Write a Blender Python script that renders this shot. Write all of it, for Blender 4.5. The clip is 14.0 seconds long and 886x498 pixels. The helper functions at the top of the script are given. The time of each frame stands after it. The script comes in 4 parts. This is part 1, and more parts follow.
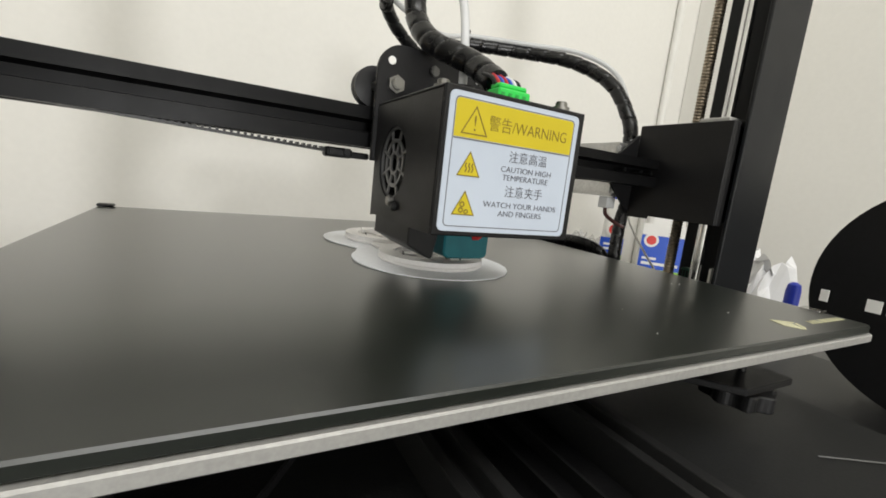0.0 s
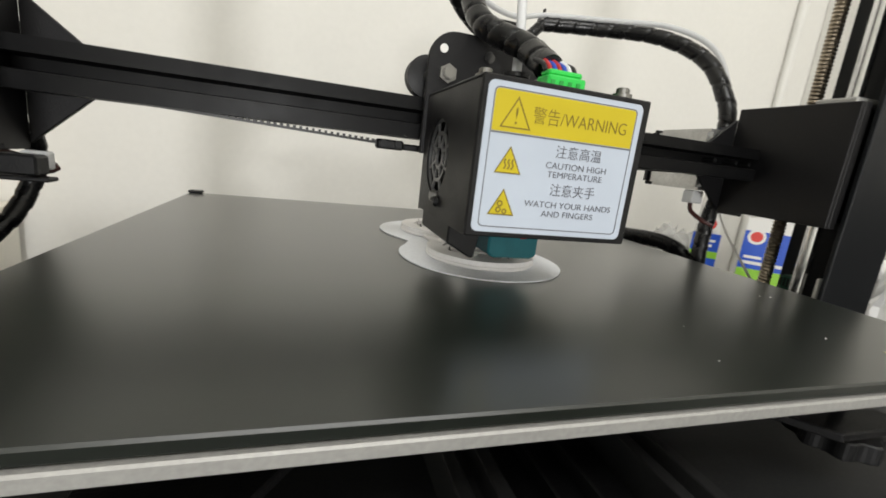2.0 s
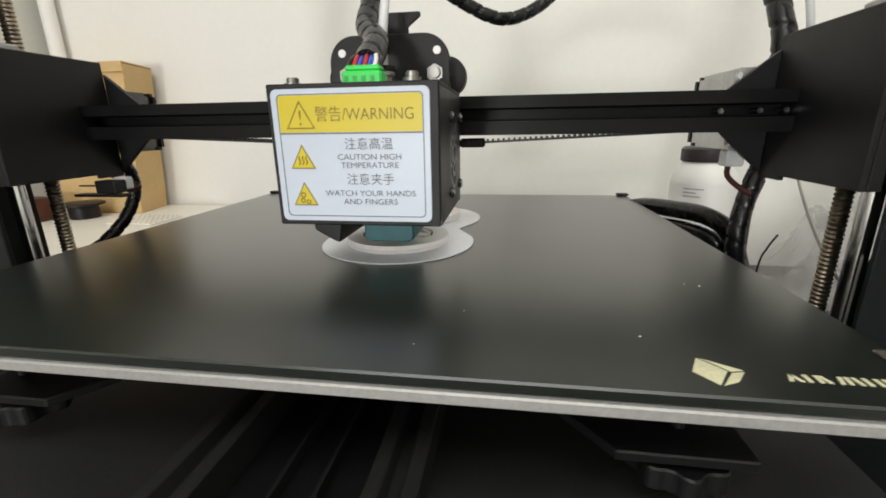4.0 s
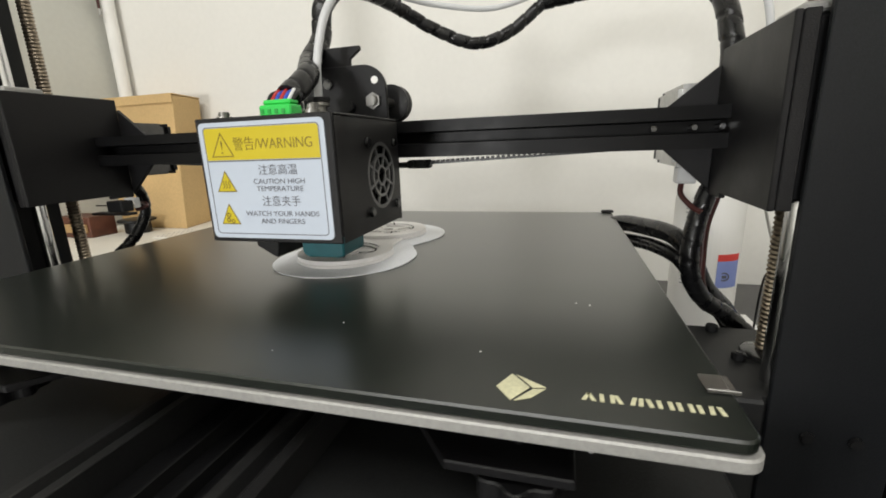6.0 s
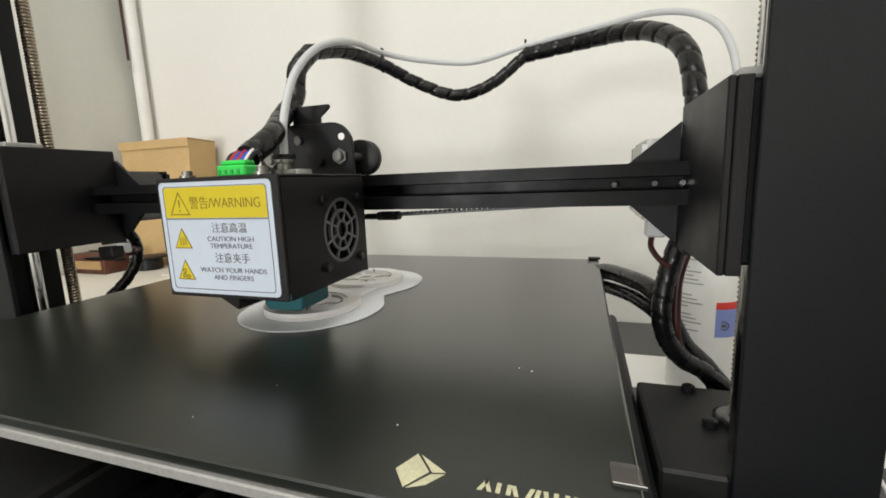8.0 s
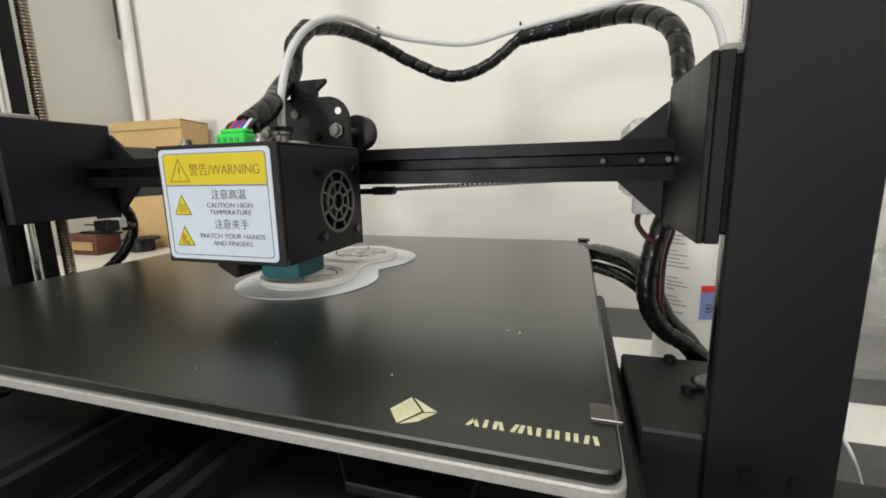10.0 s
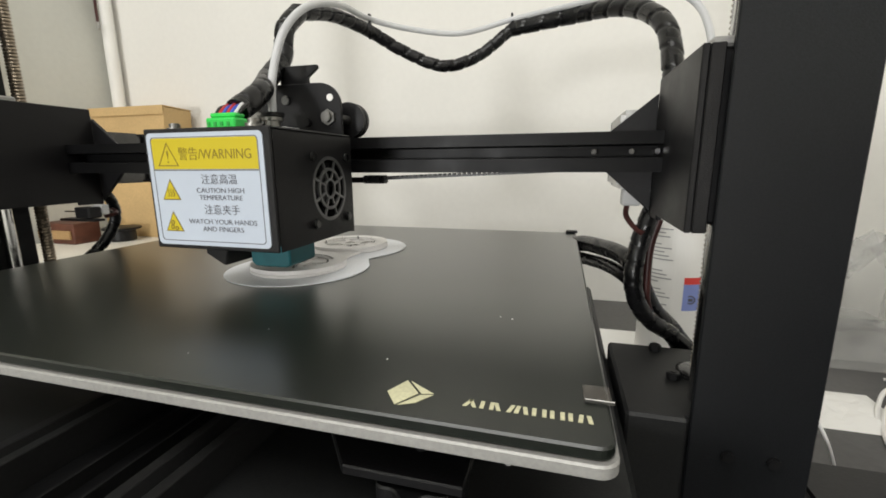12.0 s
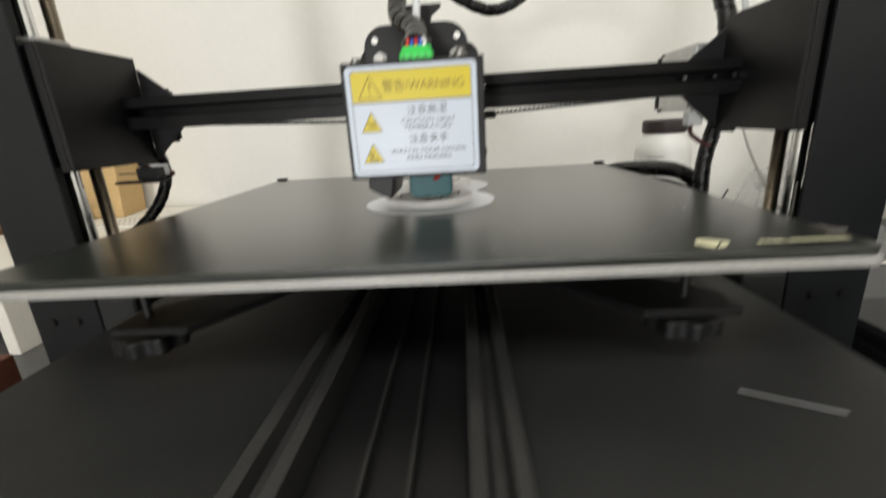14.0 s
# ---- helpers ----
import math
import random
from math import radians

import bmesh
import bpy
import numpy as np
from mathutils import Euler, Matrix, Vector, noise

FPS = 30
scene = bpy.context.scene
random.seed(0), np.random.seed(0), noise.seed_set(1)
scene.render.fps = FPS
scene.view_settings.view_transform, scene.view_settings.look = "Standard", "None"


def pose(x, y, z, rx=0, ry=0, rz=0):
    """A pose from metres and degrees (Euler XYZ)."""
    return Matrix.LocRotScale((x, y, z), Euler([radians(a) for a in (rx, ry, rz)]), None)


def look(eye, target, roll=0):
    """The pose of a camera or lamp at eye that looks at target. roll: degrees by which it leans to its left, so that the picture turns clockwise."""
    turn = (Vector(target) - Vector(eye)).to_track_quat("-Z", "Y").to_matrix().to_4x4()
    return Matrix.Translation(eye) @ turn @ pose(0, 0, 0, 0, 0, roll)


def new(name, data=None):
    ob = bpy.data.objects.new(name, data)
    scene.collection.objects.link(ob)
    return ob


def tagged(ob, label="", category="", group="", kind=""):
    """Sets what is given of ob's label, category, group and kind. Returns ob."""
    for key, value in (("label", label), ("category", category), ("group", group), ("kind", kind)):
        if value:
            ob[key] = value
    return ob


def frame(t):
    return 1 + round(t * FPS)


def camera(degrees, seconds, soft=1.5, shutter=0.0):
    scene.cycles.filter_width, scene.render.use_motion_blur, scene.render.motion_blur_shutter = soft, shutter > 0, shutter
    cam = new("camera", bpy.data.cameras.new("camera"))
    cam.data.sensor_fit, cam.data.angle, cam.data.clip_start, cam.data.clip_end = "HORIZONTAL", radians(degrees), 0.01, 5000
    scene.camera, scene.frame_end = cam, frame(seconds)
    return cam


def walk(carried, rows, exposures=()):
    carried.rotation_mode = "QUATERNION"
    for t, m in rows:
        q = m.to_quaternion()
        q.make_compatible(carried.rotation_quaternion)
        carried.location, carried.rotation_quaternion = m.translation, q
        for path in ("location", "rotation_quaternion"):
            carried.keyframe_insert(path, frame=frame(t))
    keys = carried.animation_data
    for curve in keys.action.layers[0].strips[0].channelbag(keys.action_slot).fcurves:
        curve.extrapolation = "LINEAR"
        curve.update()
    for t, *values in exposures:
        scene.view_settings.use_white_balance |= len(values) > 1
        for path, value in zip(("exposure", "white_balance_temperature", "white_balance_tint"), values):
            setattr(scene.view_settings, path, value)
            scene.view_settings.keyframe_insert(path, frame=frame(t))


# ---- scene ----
# camera: a phone carried close round the printer
cam = camera(92.41, 14.0, soft=1.7, shutter=0.5)
PATH = [
    (0.0, -0.0822, -0.1320, 0.0419, 80.94, -6.29, -27.68),
    (0.5, -0.0846, -0.1329, 0.0429, 80.92, -7.00, -26.86),
    (1.0, -0.0840, -0.1313, 0.0432, 80.63, -7.23, -25.28),
    (1.5, -0.0825, -0.1285, 0.0441, 79.65, -7.24, -22.17),
    (2.0, -0.0645, -0.1307, 0.0477, 77.69, -6.47, -16.47),
    (2.5, -0.0353, -0.1372, 0.0587, 75.51, -4.70, -9.18),
    (3.0, 0.0081, -0.1483, 0.0553, 73.96, -2.40, -1.48),
    (5.5, 0.1210, -0.1553, 0.0654, 74.82, 2.19, 13.90),
    (6.0, 0.1340, -0.1510, 0.0609, 76.19, 2.05, 15.30),
    (6.5, 0.1435, -0.1437, 0.0658, 77.66, 1.97, 16.31),
    (7.0, 0.1492, -0.1479, 0.0742, 79.06, 1.91, 17.19),
    (7.5, 0.1607, -0.1420, 0.0731, 80.19, 2.08, 17.86),
    (8.0, 0.1621, -0.1393, 0.0698, 80.80, 2.10, 17.97),
    (8.5, 0.1629, -0.1451, 0.0664, 80.77, 1.95, 17.71),
    (9.0, 0.1644, -0.1456, 0.0623, 80.35, 1.62, 17.47),
    (11.5, 0.1622, -0.1492, 0.0607, 78.85, 0.46, 16.49),
    (12.0, 0.1614, -0.1492, 0.0593, 78.65, 0.39, 15.37),
    (12.5, 0.1611, -0.1485, 0.0585, 78.25, 0.59, 13.03),
    (13.0, 0.1343, -0.1564, 0.0766, 77.14, 1.19, 9.92),
    (13.5, 0.0876, -0.1895, 0.0844, 76.09, 2.02, 5.91),
    (14.0, 0.0376, -0.2027, 0.0466, 73.53, 3.36, 2.26),
]
EXPOSURES = [(0.0, 0.0), (14.0, 0.0)]
walk(cam, [(t, pose(x, y, z, rx, ry, rz)) for t, x, y, z, rx, ry, rz in PATH], EXPOSURES)

# the plan is drawn at 1.25 times full size; U turns it into metres, z = 0 is the top of the print bed
U = 0.8

# ---- light ----
world = bpy.data.worlds.new("world")
scene.world = world
world.use_nodes = True
world.node_tree.nodes["Background"].inputs["Color"].default_value = (0.75, 0.85, 1.0, 1)
world.node_tree.nodes["Background"].inputs["Strength"].default_value = 0.4


def area_lamp(name, eye, target, width, height, watts, colour):
    data = bpy.data.lights.new(name, "AREA")
    data.shape, data.size, data.size_y, data.energy, data.color = "RECTANGLE", width, height, watts, colour
    ob = new(name, data)
    ob.matrix_world = look(eye, target)
    return ob


area_lamp("ceiling_lamp", (0.05, -0.92, 1.58), (0.05, -0.62, 0), 1.5, 1.0, 26.0, (1.0, 0.99, 0.97))
area_lamp("window_light", (-0.305, -1.85, -0.05), (0.05, 0.5, 0.05), 0.24, 0.24, 14.0, (1.0, 0.995, 0.985))


# ---- materials ----
def material(name, colour, rough=0.5, metal=0.0, grain=0.0, grain_scale=300.0, wear=0.0, wear_scale=12.0, bump=0.0,
             bump_scale=800.0, ior=1.45, coat=0.0, coat_rough=0.03, rough_var=0.0, alpha=1.0, transmission=0.0, per_object=0.0):
    m = bpy.data.materials.new(name)
    m.use_nodes = True
    nt = m.node_tree
    b = nt.nodes["Principled BSDF"]
    b.inputs["Base Color"].default_value = (*colour, 1)
    b.inputs["Roughness"].default_value, b.inputs["Metallic"].default_value = rough, metal
    b.inputs["IOR"].default_value, b.inputs["Coat Weight"].default_value = ior, coat
    b.inputs["Coat Roughness"].default_value = coat_rough
    b.inputs["Alpha"].default_value, b.inputs["Transmission Weight"].default_value = alpha, transmission
    co = nt.nodes.new("ShaderNodeTexCoord")

    def noise_node(scale, detail=4):
        n = nt.nodes.new("ShaderNodeTexNoise")
        n.inputs["Scale"].default_value, n.inputs["Detail"].default_value = scale, detail
        nt.links.new(co.outputs["Object"], n.inputs["Vector"])
        return n

    socket = None
    for amount, scale in ((grain, grain_scale), (wear, wear_scale)):
        if amount:
            n = noise_node(scale)
            ramp = nt.nodes.new("ShaderNodeMapRange")
            ramp.inputs["From Min"].default_value, ramp.inputs["From Max"].default_value = 0.3, 0.7
            ramp.inputs["To Min"].default_value, ramp.inputs["To Max"].default_value = 1 - amount, 1 + amount
            nt.links.new(n.outputs["Fac"], ramp.inputs["Value"])
            mul = nt.nodes.new("ShaderNodeMix")
            mul.data_type, mul.blend_type = "RGBA", "MULTIPLY"
            mul.inputs["Factor"].default_value = 1.0
            if socket:
                nt.links.new(socket, mul.inputs["A"])
            else:
                mul.inputs["A"].default_value = (*colour, 1)
            nt.links.new(ramp.outputs["Result"], mul.inputs["B"])
            socket = mul.outputs["Result"]
    if socket:
        nt.links.new(socket, b.inputs["Base Color"])
    if rough_var:
        n = noise_node(wear_scale * 2.3)
        ramp = nt.nodes.new("ShaderNodeMapRange")
        ramp.inputs["From Min"].default_value, ramp.inputs["From Max"].default_value = 0.3, 0.7
        ramp.inputs["To Min"].default_value, ramp.inputs["To Max"].default_value = rough - rough_var, rough + rough_var
        nt.links.new(n.outputs["Fac"], ramp.inputs["Value"])
        nt.links.new(ramp.outputs["Result"], b.inputs["Roughness"])
    if bump:
        n = noise_node(bump_scale, 2)
        bp = nt.nodes.new("ShaderNodeBump")
        bp.inputs["Strength"].default_value, bp.inputs["Distance"].default_value = bump, 0.0004
        nt.links.new(n.outputs["Fac"], bp.inputs["Height"])
        nt.links.new(bp.outputs["Normal"], b.inputs["Normal"])
    return m


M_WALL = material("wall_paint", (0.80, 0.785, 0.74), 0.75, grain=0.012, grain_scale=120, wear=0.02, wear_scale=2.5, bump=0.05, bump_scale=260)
# greyer, darker version of the wall colour, for the west wall only
M_WALL_SIDE = material("wall_grey_side", (0.60, 0.60, 0.55), 0.75, grain=0.02, grain_scale=120, wear=0.04, wear_scale=3, bump=0.12, bump_scale=260)
M_CEILING = material("ceiling_paint", (0.82, 0.81, 0.78), 0.8, wear=0.03, bump=0.2)
M_FLOOR = material("floor_vinyl", (0.30, 0.27, 0.23), 0.45, grain=0.08, grain_scale=60, wear=0.1)
M_TABLE = material("grey_table", (0.080, 0.078, 0.076), 0.42, grain=0.12, grain_scale=150, wear=0.25, wear_scale=7, bump=0.2)
M_WHITE_BOARD = material("white_laminate", (0.80, 0.77, 0.69), 0.4, grain=0.03, wear=0.05, wear_scale=9)
M_STEEL_BLACK = material("black_powder_coat", (0.0062, 0.0060, 0.0066), 0.44, ior=1.36, grain=0.2, grain_scale=900, wear=0.2, wear_scale=18, bump=0.35, bump_scale=1600, rough_var=0.06)
M_UPRIGHT = material("charcoal_powder_coat", (0.0080, 0.0088, 0.0100), 0.46, ior=1.32, grain=0.2, grain_scale=1000, wear=0.18, wear_scale=10, bump=0.35, bump_scale=1700, rough_var=0.05)
M_BASE = material("matt_black_base", (0.014, 0.0145, 0.0145), 0.5, ior=1.36, grain=0.2, grain_scale=900, wear=0.25, wear_scale=14, bump=0.2, bump_scale=1500)
M_BLACK_ALU = material("black_anodised_aluminium", (0.0040, 0.0040, 0.0043), 0.38, ior=1.24, grain=0.15, grain_scale=700, wear=0.2, wear_scale=25, rough_var=0.06)
M_BLACK_PLASTIC = material("black_plastic", (0.0062, 0.0062, 0.0066), 0.44, ior=1.38, grain=0.15, wear=0.2, bump=0.2)
M_SLEEVE = material("black_spiral_wrap", (0.0060, 0.0060, 0.0065), 0.28, grain=0.2, grain_scale=400, wear=0.2, wear_scale=40, rough_var=0.1)
M_BED = material("black_glass_coating", (0.0050, 0.0075, 0.0050), 0.30, grain=0.12, grain_scale=900, wear=0.10, wear_scale=5, ior=1.34, coat=0.80, coat_rough=0.31)
M_ALU = material("bare_aluminium", (0.52, 0.52, 0.51), 0.38, metal=0.85, grain=0.1, grain_scale=500, wear=0.12, wear_scale=40, rough_var=0.08)
M_ALU_RIM = material("brushed_aluminium_rim", (0.36, 0.355, 0.34), 0.5, metal=0.4, grain=0.08, grain_scale=900, wear=0.06, wear_scale=20)
M_MOTOR_DARK = material("dark_motor_steel", (0.10, 0.098, 0.095), 0.45, metal=0.5, grain=0.1, grain_scale=500, wear=0.15, wear_scale=40)
M_RAIL = material("worn_black_rail", (0.018, 0.018, 0.018), 0.42, ior=1.4, grain=0.15, grain_scale=700, wear=0.25, wear_scale=25)
M_CHROME = material("polished_steel_rod", (0.72, 0.72, 0.72), 0.16, metal=1.0, wear=0.05)
M_SCREW = material("lead_screw_steel", (0.30, 0.25, 0.19), 0.34, metal=0.9, grain=0.15, wear=0.2, wear_scale=50)
M_BOLT = material("bolt_steel", (0.24, 0.235, 0.22), 0.36, metal=1.0, wear=0.1, wear_scale=90)
M_LABEL = material("label_film", (0.48, 0.535, 0.62), 0.38, wear=0.03, wear_scale=30)
M_YELLOW = material("label_yellow", (0.54, 0.43, 0.010), 0.4, wear=0.04, wear_scale=30)
M_INK = material("label_ink", (0.13, 0.13, 0.15), 0.5, wear=0.15, wear_scale=200)
M_INK_BROWN = material("label_ink_on_yellow", (0.20, 0.145, 0.012), 0.5, wear=0.15, wear_scale=200)
M_CREAM = material("cream_print_on_glass", (0.62, 0.60, 0.40), 0.5, grain=0.1, grain_scale=800, wear=0.12, wear_scale=60)
M_PLA = material("white_printed_plastic", (0.91, 0.89, 0.88), 0.45, grain=0.03, grain_scale=600, wear=0.05, wear_scale=40, bump=0.10, bump_scale=1200)
M_STUB = material("burnt_plastic_stub", (0.09, 0.085, 0.08), 0.5, wear=0.3, wear_scale=300)
M_BRIM = material("white_printed_brim", (0.87, 0.89, 0.93), 0.42, grain=0.04, grain_scale=600, wear=0.04, wear_scale=30, bump=0.05, bump_scale=1500)
M_TEAL = material("teal_silicone", (0.008, 0.115, 0.135), 0.45, wear=0.12, wear_scale=90)
M_GREEN = material("green_connector_plastic", (0.03, 0.55, 0.08), 0.35, wear=0.08, wear_scale=90)
M_GREEN_SHADED = material("shaded_green_plastic", (0.02, 0.33, 0.05), 0.4, wear=0.08, wear_scale=90)
M_PTFE = material("white_ptfe_tube", (0.70, 0.71, 0.72), 0.35, wear=0.05, wear_scale=40, alpha=0.72)
M_CONDUIT = material("white_plastic_conduit", (0.80, 0.79, 0.75), 0.4, wear=0.05)
M_CARD = material("brown_cardboard", (0.60, 0.41, 0.19), 0.8, grain=0.06, grain_scale=350, wear=0.10, wear_scale=10, bump=0.3, bump_scale=300)
M_CARD_EDGE = material("cardboard_side", (0.40, 0.25, 0.11), 0.8, grain=0.06, grain_scale=350, wear=0.10, wear_scale=10, bump=0.3, bump_scale=300)
M_HDPE = material("white_hdpe_bottle", (0.82, 0.81, 0.78), 0.4, wear=0.04, wear_scale=20)
M_PAPER = material("white_paper_label", (0.84, 0.83, 0.80), 0.6, wear=0.03)
M_RED = material("red_print", (0.70, 0.06, 0.05), 0.45, wear=0.06)
M_BLUE = material("blue_print", (0.02, 0.09, 0.55), 0.4, wear=0.06)
M_BLUE_SOFT = material("soft_blue_print", (0.24, 0.30, 0.62), 0.5, wear=0.06)
M_LIME = material("lime_print", (0.30, 0.62, 0.05), 0.45, wear=0.06)
M_GREY_TEXT = material("grey_print", (0.30, 0.30, 0.31), 0.6)
M_DARK_CAP = material("dark_bottle_cap", (0.04, 0.03, 0.03), 0.45, wear=0.2, wear_scale=40)
M_BROWN = material("brown_wood_block", (0.10, 0.035, 0.02), 0.5, grain=0.25, grain_scale=70, wear=0.2, wear_scale=15)
M_FILM = material("clear_plastic_film", (0.62, 0.62, 0.60), 0.2, wear=0.1, wear_scale=25, alpha=0.26, bump=0.3, bump_scale=90)
M_CLIP = material("clear_edge_clip", (0.20, 0.18, 0.16), 0.35, alpha=0.22, wear=0.2, wear_scale=80)
M_TISSUE = material("white_plastic_bag", (0.84, 0.84, 0.84), 0.5, wear=0.05, wear_scale=25, bump=0.3, bump_scale=120)
M_BLUE_CAP = material("blue_cap_plastic", (0.02, 0.04, 0.36), 0.35)
M_WIRE_RED = material("red_wire", (0.45, 0.03, 0.03), 0.4)
M_WIRE_BLUE = material("blue_wire", (0.03, 0.08, 0.45), 0.4)
M_WIRE_WHITE = material("white_wire", (0.7, 0.7, 0.7), 0.4)
M_WIRE_BROWN = material("dark_red_wires", (0.055, 0.016, 0.014), 0.38, wear=0.25, wear_scale=60)
M_WIRE_BLACK = material("black_wire", (0.012, 0.012, 0.012), 0.4)
M_PURPLE = material("dark_window_glass", (0.035, 0.022, 0.05), 0.15, wear=0.1)

M_DARK_GREEN = material("dark_green_plastic", (0.012, 0.07, 0.04), 0.4, wear=0.15, wear_scale=60)
M_GRILLE = material("grille_metal", (0.16, 0.16, 0.16), 0.38, metal=0.6, wear=0.15, wear_scale=60)
M_FANSCREW = material("dark_fan_screw", (0.11, 0.11, 0.11), 0.20, metal=0.9, wear=0.2, wear_scale=90)

# ---- building helpers ----
def place_of(ob):
    p = Vector((0, 0, 0))
    while ob:
        p += ob.location
        ob = ob.parent
    return p


def part(name, bm, mat, parent=None, label="", smooth=False, category="", group="", kind=""):
    """Links a bmesh drawn in plan units as one mesh object, under parent."""
    bmesh.ops.recalc_face_normals(bm, faces=bm.faces)
    lo = Vector([min(v.co[k] for v in bm.verts) for k in range(3)])
    hi = Vector([max(v.co[k] for v in bm.verts) for k in range(3)])
    mid = (lo + hi) / 2
    for v in bm.verts:
        v.co = (v.co - mid) * U
    me = bpy.data.meshes.new(name)
    bm.to_mesh(me)
    bm.free()
    me.materials.append(mat)
    if smooth:
        me.shade_smooth()
        me.set_sharp_from_angle(angle=radians(38))
    ob = new(name, me)
    ob.location = mid * U - (place_of(parent) if parent else Vector((0, 0, 0)))
    ob.parent = parent
    return tagged(ob, label, category, group, kind)


def thing(name, base, label, category, group="", kind=""):
    ob = new(name)
    ob.empty_display_size = 0.02
    ob.location = Vector(base) * U
    return tagged(ob, label, category, group, kind)


def box(x0, x1, y0, y1, z0, z1, bevel=0.0008, seg=1):
    bm = bmesh.new()
    bmesh.ops.create_cube(bm, size=1)
    for v in bm.verts:
        v.co = Vector(((x0 + x1) / 2 + v.co.x * (x1 - x0), (y0 + y1) / 2 + v.co.y * (y1 - y0), (z0 + z1) / 2 + v.co.z * (z1 - z0)))
    if bevel:
        bmesh.ops.bevel(bm, geom=list(bm.edges), offset=bevel, segments=seg, affect="EDGES", clamp_overlap=True)
    return bm


def join(*bms):
    out = bms[0]
    for b in bms[1:]:
        me = bpy.data.meshes.new("join")
        b.to_mesh(me)
        b.free()
        out.from_mesh(me)
        bpy.data.meshes.remove(me)
    return out


def rod(p, q, r, n=20, bevel=0.0, r2=None):
    p, q = Vector(p), Vector(q)
    bm = bmesh.new()
    bmesh.ops.create_cone(bm, cap_ends=True, segments=n, radius1=r, radius2=r if r2 is None else r2, depth=(q - p).length)
    if bevel:
        caps = [e for e in bm.edges if all(abs(abs(v.co.z) - (q - p).length / 2) < 1e-7 for v in e.verts)]
        bmesh.ops.bevel(bm, geom=caps, offset=bevel, segments=2, affect="EDGES")
    m = Matrix.Translation((p + q) / 2) @ (q - p).to_track_quat("Z", "Y").to_matrix().to_4x4()
    bm.transform(m)
    return bm


def extrude(points, axis, a, b, bevel=0.0):
    """A closed outline (two plan coordinates each) drawn out along an axis from a to b."""
    bm = bmesh.new()

    def at(p, w):
        return {"x": (w, p[0], p[1]), "y": (p[0], w, p[1]), "z": (p[0], p[1], w)}[axis]

    f = bm.faces.new([bm.verts.new(at(p, a)) for p in points])
    r = bmesh.ops.extrude_face_region(bm, geom=[f])
    d = Vector(at((0, 0), b - a))
    bmesh.ops.translate(bm, verts=[v for v in r["geom"] if isinstance(v, bmesh.types.BMVert)], vec=d)
    if bevel:
        bmesh.ops.bevel(bm, geom=list(bm.edges), offset=bevel, segments=1, affect="EDGES", clamp_overlap=True)
    return bm


def rounded(x0, x1, y0, y1, r, n=6):
    pts = []
    for cx, cy, a0 in ((x1 - r, y1 - r, 0), (x0 + r, y1 - r, 90), (x0 + r, y0 + r, 180), (x1 - r, y0 + r, 270)):
        for i in range(n + 1):
            a = radians(a0 + 90 * i / n)
            pts.append((cx + r * math.cos(a), cy + r * math.sin(a)))
    return pts


def curve_points(pts, step):
    """Catmull-Rom through the points, at even steps."""
    pts = [Vector(p) for p in pts]
    ext = [2 * pts[0] - pts[1], *pts, 2 * pts[-1] - pts[-2]]
    fine = []
    for i in range(1, len(ext) - 2):
        a, b, c, d = ext[i - 1:i + 3]
        for k in range(24):
            t = k / 24
            fine.append(0.5 * (2 * b + (c - a) * t + (2 * a - 5 * b + 4 * c - d) * t * t + (3 * b - a - 3 * c + d) * t ** 3))
    fine.append(pts[-1])
    out, left = [fine[0]], step
    for p, q in zip(fine, fine[1:]):
        seg = (q - p).length
        while seg >= left and seg > 0:
            p = p + (q - p) * (left / seg)
            seg -= left
            out.append(p)
            left = step
        left -= seg
    return out


def hose(pts, r, step=0.002, n=12, pitch=0.0, depth=0.0, flat=1.0, thread=False):
    """A tube along a curve; pitch and depth cut a spiral groove into it."""
    line = curve_points(pts, step)
    bm = bmesh.new()
    rings = []
    side = None
    for i, p in enumerate(line):
        d = (line[min(i + 1, len(line) - 1)] - line[max(i - 1, 0)]).normalized()
        if side is None:
            side = d.cross(Vector((0.3, 1, 0.2))).normalized()
        side = (side - d * side.dot(d)).normalized()
        up = d.cross(side)
        ring = []
        for k in range(n):
            a = 2 * math.pi * k / n
            rr = r
            if pitch:
                ph = (i * step / pitch + k / n) % 1.0
                rr = r * (1 - depth if ph < 0.14 else 1 + 0.06 * (ph - 0.5))
                if thread:
                    rr = r * (1 - depth * (0.5 + 0.5 * math.cos(2 * math.pi * ph)))
            ring.append(bm.verts.new(p + (side * math.cos(a) + up * math.sin(a) * flat) * rr))
        rings.append(ring)
    for a, b in zip(rings, rings[1:]):
        for k in range(n):
            bm.faces.new((a[k], a[(k + 1) % n], b[(k + 1) % n], b[k]))
    bm.faces.new(rings[0][::-1])
    bm.faces.new(rings[-1])
    return bm


